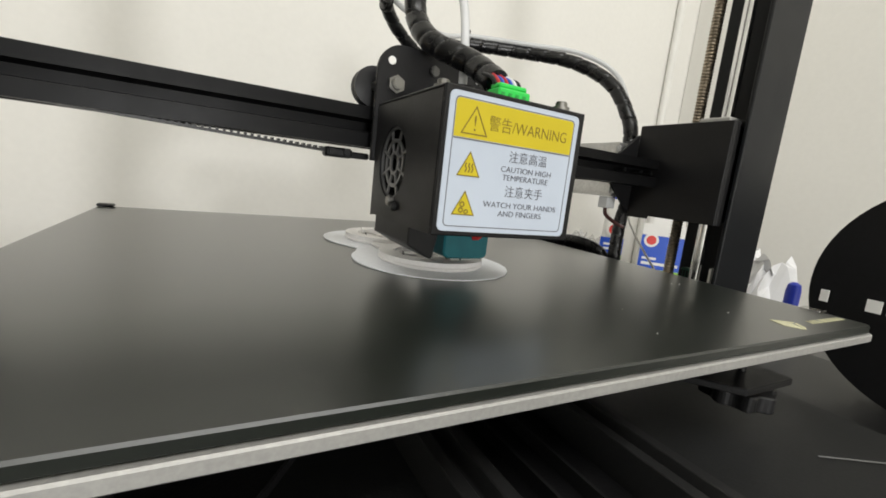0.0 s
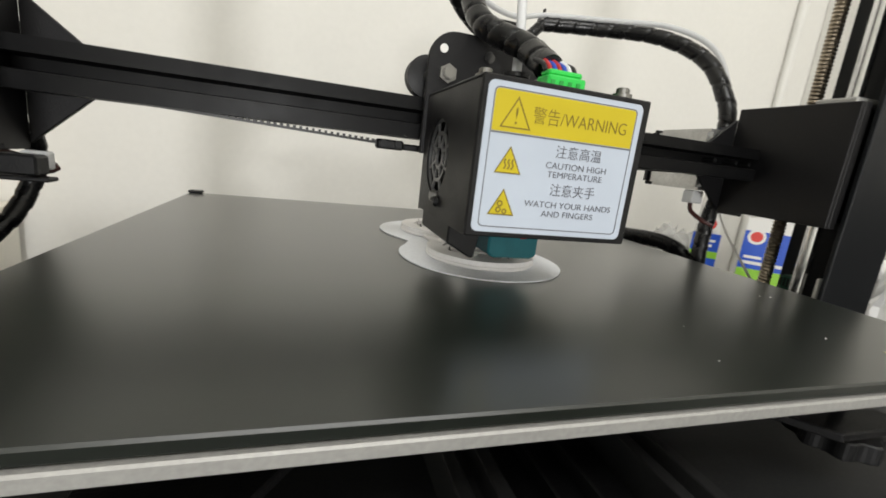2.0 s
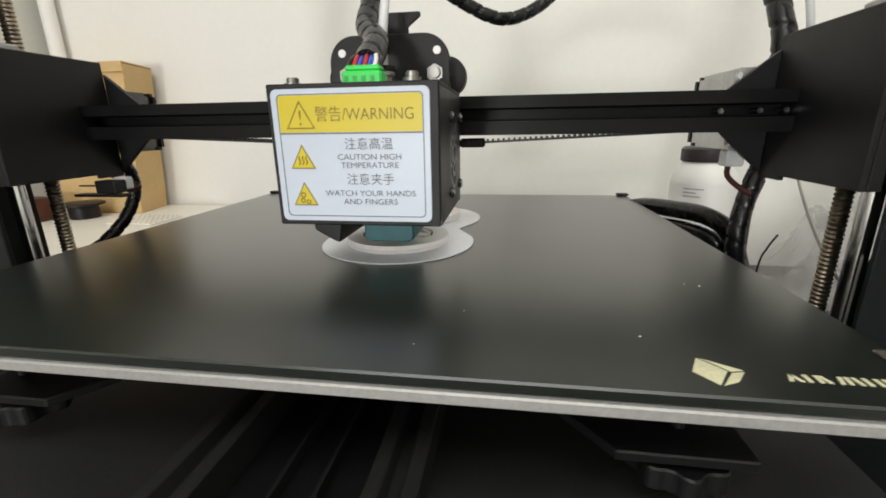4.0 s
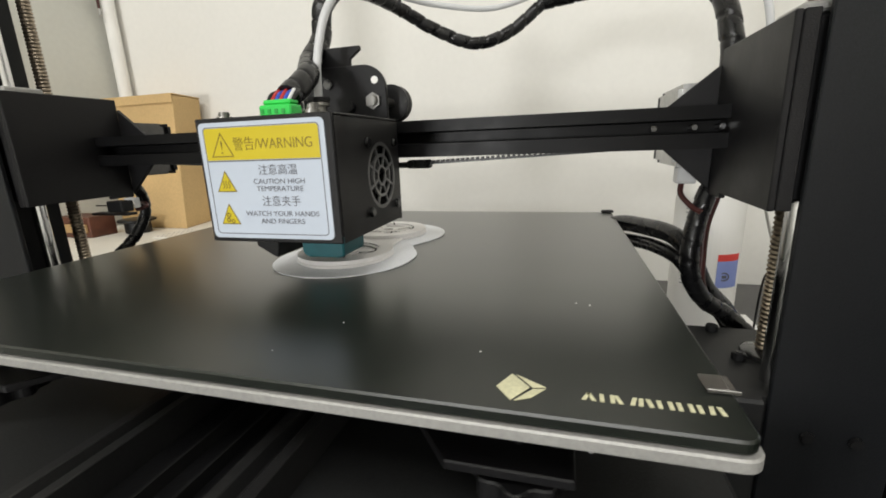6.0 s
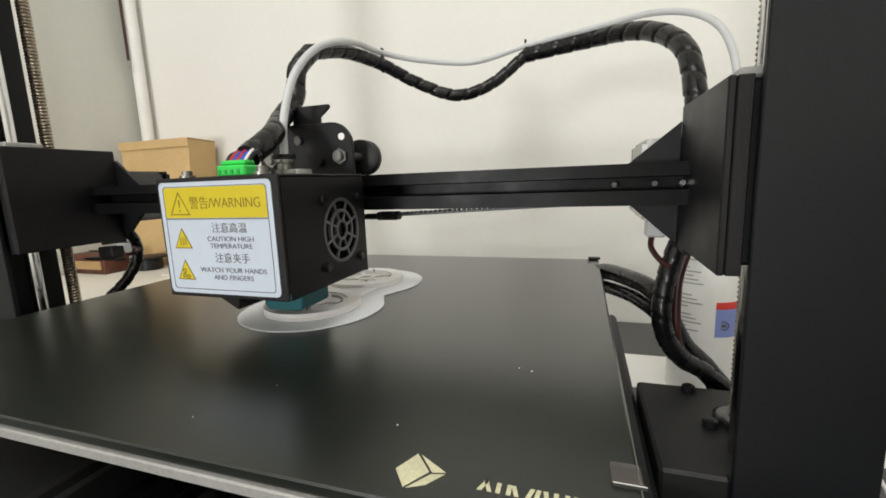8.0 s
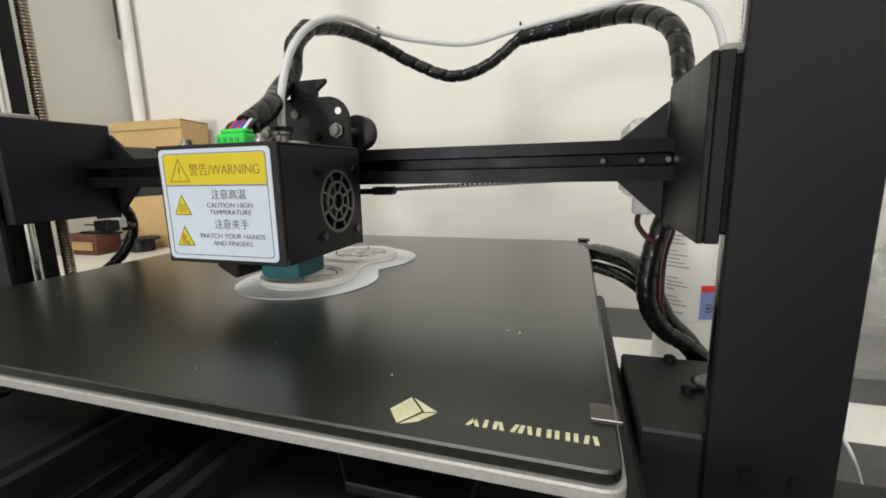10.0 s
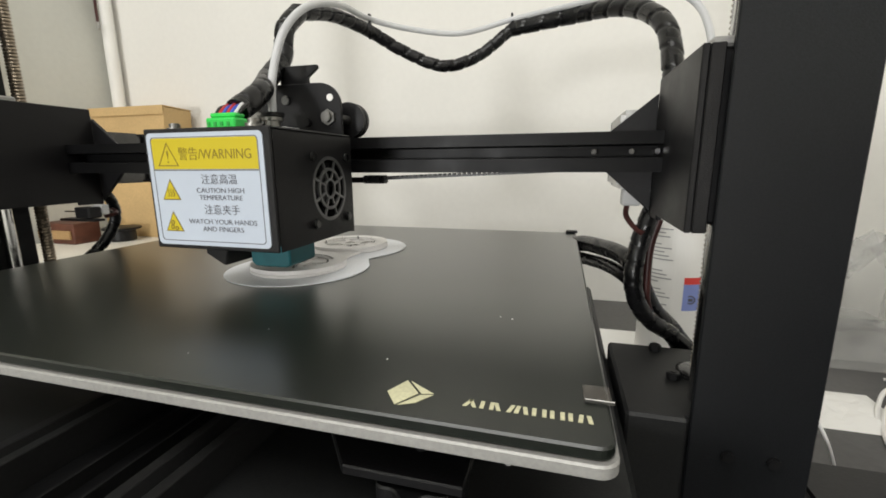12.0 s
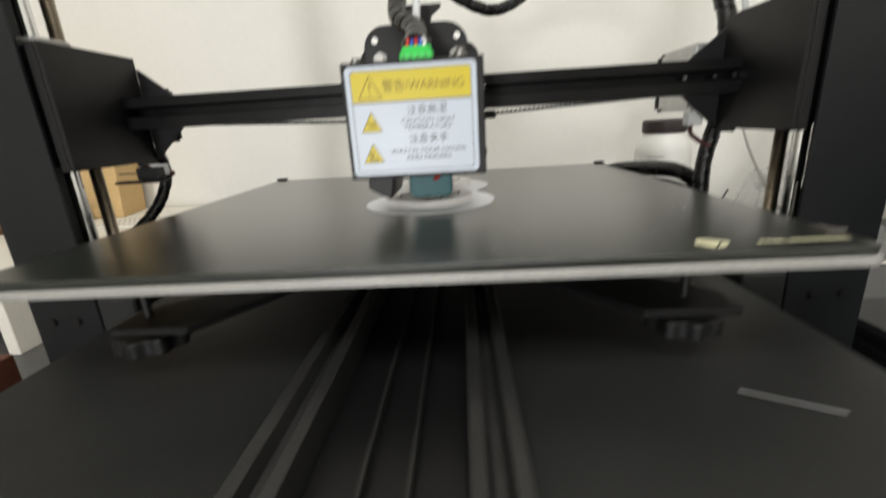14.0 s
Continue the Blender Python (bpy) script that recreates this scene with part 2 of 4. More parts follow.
def lathe(profile, centre, n=40, axis="z"):
    """Turns (radius, height) pairs round an upright axis."""
    bm = bmesh.new()
    rings = []
    for r, h in profile:
        rings.append([bm.verts.new((centre[0] + max(r, 1e-5) * math.cos(2 * math.pi * k / n), centre[1] + max(r, 1e-5) * math.sin(2 * math.pi * k / n), centre[2] + h)) for k in range(n)])
    for a, b in zip(rings, rings[1:]):
        for k in range(n):
            bm.faces.new((a[k], a[(k + 1) % n], b[(k + 1) % n], b[k]))
    bm.faces.new(rings[0][::-1])
    bm.faces.new(rings[-1])
    if axis == "y":
        c = Vector(centre)
        bm.transform(Matrix.Translation(c) @ Matrix.Rotation(radians(90), 4, "X") @ Matrix.Translation(-c))
    if axis == "x":
        c = Vector(centre)
        bm.transform(Matrix.Translation(c) @ Matrix.Rotation(radians(90), 4, "Y") @ Matrix.Translation(-c))
    return bm


def ring(r0, r1, z0, z1, c, n=40):
    """A flat ring with a hole."""
    bm = bmesh.new()
    rows = []
    for r, z in ((r0, z0), (r1, z0), (r1, z1), (r0, z1)):
        rows.append([bm.verts.new((c[0] + r * math.cos(2 * math.pi * k / n), c[1] + r * math.sin(2 * math.pi * k / n), z)) for k in range(n)])
    for i in range(4):
        a, b = rows[i], rows[(i + 1) % 4]
        for k in range(n):
            bm.faces.new((a[k], a[(k + 1) % n], b[(k + 1) % n], b[k]))
    return bm


def lettering(text, size, x, z, y, name, mat, parent, align="CENTER", squeeze=1.0):
    """Flat lettering that faces -y, as one thin mesh. size: height of a capital letter."""
    cu = bpy.data.curves.new("lettering", "FONT")
    cu.body, cu.size, cu.align_x, cu.extrude, cu.offset = text, size / 0.69, align, 0.00006, -0.012 * size
    ob = bpy.data.objects.new("lettering", cu)
    scene.collection.objects.link(ob)
    dg = bpy.context.evaluated_depsgraph_get()
    me = bpy.data.meshes.new_from_object(ob.evaluated_get(dg))
    bpy.data.objects.remove(ob)
    bm = bmesh.new()
    bm.from_mesh(me)
    bpy.data.meshes.remove(me)
    if not bm.verts:
        bm.free()
        return None
    for v in bm.verts:
        v.co = Vector((x + v.co.x * squeeze, y - v.co.z, z + v.co.y))
    return part(name, bm, mat, parent)


MID = 0.0168  # the gantry's middle


def mirror(bm):
    """The same shape on the other side of the gantry's middle."""
    for v in bm.verts:
        v.co.x = 2 * MID - v.co.x
    return bm


def sided(bm, side):
    return bm if side > 0 else mirror(bm)


# ---- the room ----
WALL_Y, WALL_X, TABLE_Z = 0.67, -0.87, -0.19
FLOOR_Z, CEIL_Z = -1.12, 2.05
part("floor", box(-0.97, 1.19, -2.6, 0.75, FLOOR_Z - 0.03, FLOOR_Z, 0), M_FLOOR, None, "worn brown vinyl floor of the room", category="floor", kind="structure")
part("ceiling", box(-0.97, 1.19, -2.6, 0.75, CEIL_Z, CEIL_Z + 0.05, 0), M_CEILING, None, "plain white painted ceiling", category="ceiling", kind="structure")
part("wall_north", box(-0.97, 1.19, WALL_Y, WALL_Y + 0.1, FLOOR_Z, CEIL_Z, 0), M_WALL, None, "cream white painted plaster wall behind the table", category="wall", kind="structure")
part("wall_west", box(WALL_X - 0.1, WALL_X, -2.5, WALL_Y - 0.002, FLOOR_Z, CEIL_Z, 0), M_WALL_SIDE, None, "side wall, greyer and darker than the other walls", category="wall", kind="structure")
part("wall_east", box(1.09, 1.19, -2.5, WALL_Y - 0.002, FLOOR_Z, CEIL_Z, 0), M_WALL, None, "cream white painted wall", category="wall", kind="structure")
# front wall with the window opening that lets the daylight in
front = join(box(WALL_X, -0.72, -2.6, -2.5, FLOOR_Z, CEIL_Z, 0), box(-0.16, 1.09, -2.6, -2.5, FLOOR_Z, CEIL_Z, 0),
             box(-0.72, -0.16, -2.6, -2.5, FLOOR_Z, -0.36, 0), box(-0.72, -0.16, -2.6, -2.5, 0.66, CEIL_Z, 0))
part("wall_south", front, M_WALL, None, "cream white painted wall with a window opening", category="wall", kind="structure")

table = thing("table", (0.4, 0.2, FLOOR_Z), "dark grey laminate table against the wall", "table")
part("tabletop", box(-0.86, 1.08, -0.42, WALL_Y - 0.004, TABLE_Z - 0.035, TABLE_Z, 0.003), M_TABLE, table)
for lx in (-0.8, 1.02):
    for ly in (-0.37, 0.6):
        part("leg", box(lx - 0.025, lx + 0.025, ly - 0.025, ly + 0.025, FLOOR_Z, TABLE_Z - 0.035, 0.003), M_TABLE, table)

# conduit in the corner, with the window beside it
conduit = thing("conduit", (-0.845, 0.645, TABLE_Z), "white plastic cable conduit up the wall corner", "conduit")
part("pipe", rod((-0.842, 0.648, TABLE_Z), (-0.842, 0.648, CEIL_Z), 0.0135, 20), M_CONDUIT, conduit, smooth=True)

conduit2 = thing("conduit", (1.0, 0.655, TABLE_Z), "white plastic cable conduit in the far wall corner", "conduit")
part("pipe", rod((1.0, 0.6595, TABLE_Z), (1.0, 0.6595, CEIL_Z), 0.0100, 20), M_CONDUIT, conduit2, smooth=True)

window = thing("window_1", (-0.868, 0.35, 0.2), "dark window with a white frame in the side wall", "window", kind="structure")
part("pane", box(-0.8705, -0.866, 0.08, 0.40, 0.215, 0.95, 0), M_PURPLE, window)
for y0, y1, z0, z1 in ((0.055, 0.08, 0.19, 0.975), (0.40, 0.428, 0.19, 0.975), (0.08, 0.40, 0.19, 0.215), (0.08, 0.40, 0.95, 0.975), (0.345, 0.358, 0.215, 0.95)):
    part("window_frame", box(-0.8695, -0.858, y0, y1, z0, z1, 0.002), M_CONDUIT, window)
pull = thing("pull_cord", (-0.84, 0.625, 0.39), "dark red cord hanging beside the conduit", "cord")
part("cord", rod((-0.845, 0.628, 0.40), (-0.845, 0.628, 0.62), 0.003, 8), M_WIRE_BROWN, pull)
part("hook", hose([(-0.845, 0.628, 0.402), (-0.845, 0.628, 0.388), (-0.838, 0.624, 0.384), (-0.834, 0.622, 0.392)], 0.0028, 0.003, 8), M_ALU, pull)

# ---- the printer's base ----
PRINTER = thing("printer_frame", (MID, 0.1, TABLE_Z), "black steel desktop 3D printer frame standing on the table", "3D printer")
BASE_Z, FOOT_Z = -0.062, -0.0555
part("base_plate", box(-0.2, 0.2390, -0.2, 0.3, TABLE_Z + 0.0177, BASE_Z, 0.003), M_BASE, PRINTER, "black powder-coated base cover")
for fx in (-0.17, 0.2):
    for fy in (-0.16, 0.27):
        part("rubber_foot", lathe([(0.016, 0), (0.018, 0.004), (0.018, 0.0175)], (fx, fy, TABLE_Z), 20), M_BLACK_PLASTIC, PRINTER)
# the two grooved rails of the bed, and the belt between them
for x0 in (-0.032, 0.045):
    rail = extrude([(x0, BASE_Z), (x0 + 0.019, BASE_Z), (x0 + 0.019, BASE_Z + 0.017), (x0 + 0.0135, BASE_Z + 0.017), (x0 + 0.0115, BASE_Z + 0.011),
                    (x0 + 0.0075, BASE_Z + 0.011), (x0 + 0.0055, BASE_Z + 0.017), (x0, BASE_Z + 0.017)], "y", -0.195, 0.295, 0.0004)
    part("bed_rail", rail, M_RAIL, PRINTER, "black grooved aluminium rail")
for x0 in (0.0075, 0.024):
    part("bed_belt", box(x0, x0 + 0.0016, -0.19, 0.29, BASE_Z + 0.001, BASE_Z + 0.008, 0), M_WIRE_BLACK, PRINTER)
part("belt_tray", box(-0.012, 0.044, -0.195, 0.295, BASE_Z, BASE_Z + 0.0015, 0), M_BLACK_PLASTIC, PRINTER)

for side, word in ((1, "east"), (-1, "west")):
    # foot block under the upright
    foot = [(0.2405, 0.0352), (0.2708, 0.0352), (0.2708, 0.0390), (0.3212, 0.0390), (0.3212, 0.1300), (0.2405, 0.1300)]
    part("foot_block", sided(extrude(foot, "z", TABLE_Z, FOOT_Z, 0.0016), side), M_BASE, PRINTER, "black steel foot block")
    for bx, by in ((0.2730, 0.081), (0.2705, 0.1215), (0.2950, 0.0720)):
        part("bolt", sided(join(rod((bx, by, FOOT_Z), (bx, by, FOOT_Z + 0.0045), 0.0040, 16, 0.0006), rod((bx, by, FOOT_Z + 0.0045), (bx, by, FOOT_Z + 0.0050), 0.0020, 6)), side), M_BLACK_PLASTIC, PRINTER)
    part("screw_bearing", sided(lathe([(0.0125, 0), (0.0125, 0.003), (0.0095, 0.0045)], (0.2890, 0.0895, FOOT_Z), 24), side), M_FANSCREW, PRINTER, "dull metal screw bearing", smooth=True)
    # upright: a channel with its open side to the inside
    up = extrude([(0.2712, 0.035), (0.325, 0.035), (0.325, 0.1), (0.3215, 0.1), (0.3215, 0.0385), (0.2712, 0.0385)], "z", TABLE_Z, 0.47, 0.0006)
    part("upright", sided(up, side), M_UPRIGHT, PRINTER, "charcoal powder-coated steel upright channel")
    for bz in (-0.072,):
        for bx in (0.289, 0.309):
            part("bolt", sided(rod((bx, 0.0328, bz), (bx, 0.0352, bz), 0.0032, 14, 0.0006), side), M_BLACK_PLASTIC, PRINTER)
    part("smooth_rod", sided(rod((0.2801, 0.0580, FOOT_Z), (0.2801, 0.0580, 0.46), 0.0048, 20), side), M_CHROME, PRINTER, "polished steel guide rod", smooth=True)
    # lead screw with its thread
    part("lead_screw", sided(hose([(0.2890, 0.0895, FOOT_Z + 0.002), (0.2890, 0.0895, 0.2), (0.2890, 0.0895, 0.46)], 0.0050, 0.00045, 12, 0.0028, 0.17, thread=True), side), M_SCREW, PRINTER, "threaded steel lead screw", smooth=True)

# ---- the gantry ----
GANTRY = thing("gantry", (MID, 0.11, 0.04), "black aluminium cross beam with end brackets on the guide rods", "gantry")
bz0, bz1, by0, by1 = 0.0682, 0.0928, 0.0995, 0.1245
bh = bz1 - bz0
prof = [(by0, bz0), (by0, bz0 + bh * 0.36), (by0 + 0.0025, bz0 + bh * 0.38), (by0 + 0.0045, bz0 + bh * 0.33), (by0 + 0.0160, bz0 + bh * 0.34),
        (by0 + 0.0160, bz0 + bh * 0.66), (by0 + 0.0045, bz0 + bh * 0.72), (by0 + 0.0025, bz0 + bh * 0.67), (by0, bz0 + bh * 0.69), (by0, bz1),
        (by0 + 0.008, bz1), (by0 + 0.0095, bz1 - 0.003), (by0 + 0.0155, bz1 - 0.003), (by0 + 0.017, bz1), (by1, bz1), (by1, bz0),
        (by0 + 0.017, bz0), (by0 + 0.0155, bz0 + 0.005), (by0 + 0.0095, bz0 + 0.005), (by0 + 0.008, bz0)]
part("beam", extrude(prof, "x", 2 * MID - 0.268, 0.268), M_BLACK_ALU, GANTRY, "black grooved aluminium beam")
for side in (1, -1):
    outer = [(0.0396, 0.0405), (0.0396, 0.126), (0.1258, 0.126), (0.1258, 0.0385), (0.1035, 0.0385), (0.1035, 0.0412)]
    part("bracket_plate", sided(extrude(outer, "x", 0.2598, 0.263, 0.0006), side), M_STEEL_BLACK, GANTRY, "black folded steel bracket")
    part("bracket_front", sided(box(0.2632, 0.2695, 0.0396, 0.0426, 0.0405, 0.126, 0.0005), side), M_STEEL_BLACK, GANTRY)
    part("bearing_block", sided(box(0.2700, 0.3015, 0.0465, 0.0725, 0.044, 0.125, 0.0015), side), M_BLACK_PLASTIC, GANTRY, "black bearing block")
    part("screw_nut_block", sided(box(0.2640, 0.3010, 0.0755, 0.106, 0.108, 0.125, 0.0012), side), M_BLACK_PLASTIC, GANTRY)
    part("bearing_cap", sided(box(0.2650, 0.3000, 0.0462, 0.0730, 0.1255, 0.1300, 0.0012), side), M_ALU_RIM, GANTRY, "pale grey bearing cap")
    gus = [(0.2300, 0.0930), (0.25975, 0.1175), (0.25975, 0.0415), (0.2300, 0.0685)]
    part("gusset", sided(extrude(gus, "y", 0.1250, 0.1282, 0.0004), side), M_STEEL_BLACK, GANTRY, "black tapered corner plate")
    if side > 0:
        for sx in (0.2207, 0.2429, 0.2575):
            part("bolt", rod((sx, 0.1035, 0.0808), (sx, 0.1154, 0.0808), 0.0018, 12, 0.0007), M_FANSCREW, GANTRY, smooth=True)
    # stepper motor and its lead behind the bracket
    out = 0.0 if side > 0 else 0.040
    mot = thing("stepper_motor", (MID + side * (0.235 + out), 0.165, 0.055), "grey square stepper motor behind the bracket" if side > 0 else "dark grey square stepper motor behind the bracket", "motor", "motors behind the brackets")
    part("body", sided(box(0.2385 + out, 0.276 + out, 0.1300, 0.1900, 0.0560, 0.1085, 0.003, 2), side), M_ALU if side > 0 else M_MOTOR_DARK, mot, "dull silver motor body" if side > 0 else "dark grey motor body")
    part("end_cap", sided(box(0.2390 + out, 0.2755 + out, 0.1905, 0.2000, 0.0560, 0.1085, 0.003, 2), side), M_BLACK_PLASTIC, mot)
    part("connector", sided(box(0.2440 + out, 0.2560 + out, 0.1380, 0.1500, 0.0440, 0.0555, 0.001), side), M_PTFE, mot, "white wire connector")
    part("lead", sided(hose([(0.248 + out, 0.143, 0.0445), (0.2475 + out, 0.140, 0.037), (0.252, 0.130, 0.030), (0.258, 0.122, 0.026)], 0.0019, 0.0025, 8), side), M_WIRE_BROWN, mot, "dark red wires")

# belt below the beam and its clamps move with the head
HX, BY = 0.0200, 0.0215

# ---- the print bed ----
bed_x0, bed_x1, bed_y0, bed_y1 = -0.190, 0.2195, -0.101 + BY, 0.2675 + BY
BED = thing("print_bed", (0.0155, 0.08 + BY, -0.04), "black coated glass print bed on an aluminium plate", "print bed")
part("glass_plate", extrude(rounded(bed_x0, bed_x1, bed_y0, bed_y1, 0.005, 5), "z", -0.0042, 0.0, 0.0007), M_BED, BED, "matt black textured glass plate")
part("aluminium_plate", extrude(rounded(bed_x0 - 0.0005, bed_x1 + 0.0012, bed_y0 - 0.0016, bed_y1 + 0.001, 0.006, 5), "z", -0.0088, -0.0044, 0.0006), M_ALU_RIM, BED, "bare aluminium plate with a pale edge")
part("heater_pad", box(bed_x0 + 0.01, bed_x1 - 0.01, bed_y0 + 0.012, bed_y1 - 0.012, -0.0125, -0.0090, 0.0008), M_BLACK_PLASTIC, BED)
part("carriage_plate", extrude([(px, py + BY) for px, py in ((-0.135, -0.088), (-0.095, -0.088), (-0.05, -0.025), (0.08, -0.025), (0.13, -0.088), (0.175, -0.088), (0.175, -0.066), (0.08, 0.02), (0.08, 0.12), (0.16, 0.17), (0.16, 0.19), (-0.13, 0.19), (-0.13, 0.17), (-0.05, 0.12), (-0.05, 0.02), (-0.135, -0.066))], "z", -0.036, -0.032, 0.0006), M_STEEL_BLACK, BED, "black steel bed carriage")
for px in (-0.125, 0.155):
    for py in (-0.072, 0.18):
        part("levelling_screw", rod((px, py + BY, -0.046), (px, py + BY, -0.0125), 0.0022, 12), M_BLACK_PLASTIC, BED)
        rim = [(px + r * math.cos(a), py + BY + r * math.sin(a)) for a, r in ((2 * math.pi * k / 40, 0.0172 + 0.0016 * math.cos(8 * 2 * math.pi * k / 40)) for k in range(40))]
        part("levelling_knob", extrude(rim, "z", -0.0485, -0.0395, 0.0007), M_BLACK_PLASTIC, BED, "black scalloped levelling knob")
for wx in (-0.0225, 0.0545):
    for wy in (0.0, 0.17):
        part("bed_wheel", lathe([(0.006, -0.004), (0.0085, -0.004), (0.0085, 0.004), (0.006, 0.004)], (wx, wy + BY, -0.0400), 20, "x"), M_BLACK_PLASTIC, BED)
# clips at the corners
for cx, cy in ((bed_x1 - 0.004, bed_y1 - 0.003), (bed_x0 + 0.006, bed_y1 - 0.003)):
    part("corner_clip", box(cx - 0.0065, cx + 0.0055, cy - 0.0035, cy + 0.0045, 0.0003, 0.0026, 0.0008), M_BLACK_PLASTIC, BED, "small black corner clip")
part("film_clip", box(bed_x1 - 0.0078, bed_x1 + 0.0008, bed_y0 + 0.0225, bed_y0 + 0.0320, 0.0003, 0.0013, 0.0004), M_CLIP, BED, "clear plastic edge clip")
part("clip_lip", box(bed_x1 - 0.0076, bed_x1 + 0.0016, bed_y0 + 0.0217, bed_y0 + 0.0222, 0.0003, 0.0016, 0.0002), M_BOLT, BED)
# maker's mark: a two-piece diamond and a row of plain bars
mx, my = 0.1492, -0.0885 + BY
part("mark", extrude([(mx, my), (mx + 0.0042, my + 0.0085), (mx + 0.0105, my + 0.0012), (mx + 0.0052, my - 0.0068)], "z", 0.00005, 0.00025), M_CREAM, BED, "cream printed maker's mark")
part("mark", extrude([(mx + 0.0055, my + 0.0083), (mx + 0.0155, my + 0.0022), (mx + 0.0115, my + 0.0012)], "z", 0.00005, 0.00025), M_CREAM, BED)
part("mark", extrude([(mx + 0.0062, my - 0.0068), (mx + 0.0114, my + 0.0004), (mx + 0.0155, my + 0.0014), (mx + 0.0112, my - 0.0044)], "z", 0.00005, 0.00025), M_CREAM, BED)
wx = 0.1752
for k in range(8):
    lean = (0.0016, 0.0, -0.0012, 0.0006, 0.0, 0.0, 0.0, 0.0005)[k]
    for off in ((0.0, 0.0030) if k != 6 else (0.0,)):
        sgn = 1 if off == 0 else -1
        part("mark_bar", extrude([(wx + off, my - 0.0020), (wx + off + 0.0013, my - 0.0020), (wx + off + 0.0013 + lean * sgn, my + 0.0020), (wx + off + lean * sgn, my + 0.0020)], "z", 0.00005, 0.00025), M_CREAM, BED)
    wx += 0.0053 if k != 6 else 0.0027

# ---- the print on the bed ----
PRINT = thing("printed_part", (0.0205, 0.118, 0.0), "white half-finished printed part with a wide flat brim", "3D print")


def lobes(ca, cb, r, left, right, notch=0.0, n=48):
    """Outline of two round lobes joined by a waist; left, right: where the lobes end, in degrees above the front lobe's middle and below the rear one's."""
    pts = []
    for c, a0, a1 in ((ca, 180 - left[0], 360 + right[0]), (cb, -right[1], 180 + left[1])):
        for i in range(n + 1):
            a = radians(a0 + (a1 - a0) * i / n)
            jit = 1 + 0.006 * noise.noise((c[1] * 40 + math.cos(a) * 3, math.sin(a) * 3, 0.5))
            pts.append((c[0] + r * jit * math.cos(a), c[1] + r * jit * math.sin(a)))
        if notch:
            side = 1 if c is ca else -1
            pts.append(((ca[0] + cb[0]) / 2 + side * notch, (ca[1] + cb[1]) / 2))
    return pts


ca, cb = (0.0207, 0.0765), (0.0203, 0.1550)
part("brim", extrude(lobes(ca, cb, 0.0500, (33, 33), (33, 33), 0.0365), "z", 0.0002, 0.0009), M_BRIM, PRINT, "thin bluish white brim")
part("base_layer", extrude(lobes(ca, cb, 0.0336, (48, 48), (48, 48)), "z", 0.0010, 0.0032, 0.0006), M_PLA, PRINT)
for c, lean in ((ca, 0.0), (cb, 1.9)):
    part("rim_wall", ring(0.0232, 0.0333, 0.0033, 0.0060, c, 64), M_PLA, PRINT, "raised round rim of printed layers", smooth=True)
    part("rim_ledge", ring(0.0205, 0.0230, 0.0033, 0.0047, c, 56), M_PLA, PRINT, smooth=True)
    part("hub", ring(0.0050, 0.0088, 0.0033, 0.0050, c, 32), M_PLA, PRINT, smooth=True)
    for k in range(5):
        sp = box(0.0090, 0.0203, -0.0020, 0.0020, 0.0033, 0.0046, 0.0002)
        sp.transform(Matrix.Translation((c[0], c[1], 0)) @ Matrix.Rotation(2 * math.pi * k / 5 + 0.3 + lean, 4, "Z"))
        part("spoke", sp, M_PLA, PRINT)
    # ragged ends left by the nozzle along the rim
    for k in range(11):
        a = 2 * math.pi * (k + 0.5 * noise.noise((k * 1.7, lean, 0.3))) / 11
        rr = 0.0228 + 0.0042 * noise.noise((k * 2.3, 4.1, lean))
        q = (c[0] + rr * math.cos(a), c[1] + rr * math.sin(a))
        up = 0.0071 + 0.0016 * noise.noise((k * 3.1, 1.2, lean))
        part("plastic_stub", rod((q[0], q[1], 0.0048), (q[0] + 0.0011 * math.cos(a + 1), q[1] + 0.0011, up), 0.0009, 7, r2=0.0003), M_STUB if k % 3 == 0 else M_PLA, PRINT)

# ---- the print head ----
HEAD = thing("hotend_unit", (HX, 0.045, 0.03), "black steel hot end unit with a warning label on its front", "hot end")


def hx(pts):
    return [(x + HX, y, z) for x, y, z in pts]


cx0, cx1, cy0, cy1, cz0, cz1 = HX - 0.0392, HX + 0.0412, 0.0008, 0.0855, 0.0285, 0.0935
part("cover_front", box(cx0, cx1, cy0, cy0 + 0.0016, cz0, cz1, 0.0006), M_STEEL_BLACK, HEAD)
part("cover_top", box(cx0, cx1, cy0 + 0.0018, cy1, cz1 - 0.0016, cz1, 0.0006), M_STEEL_BLACK, HEAD)


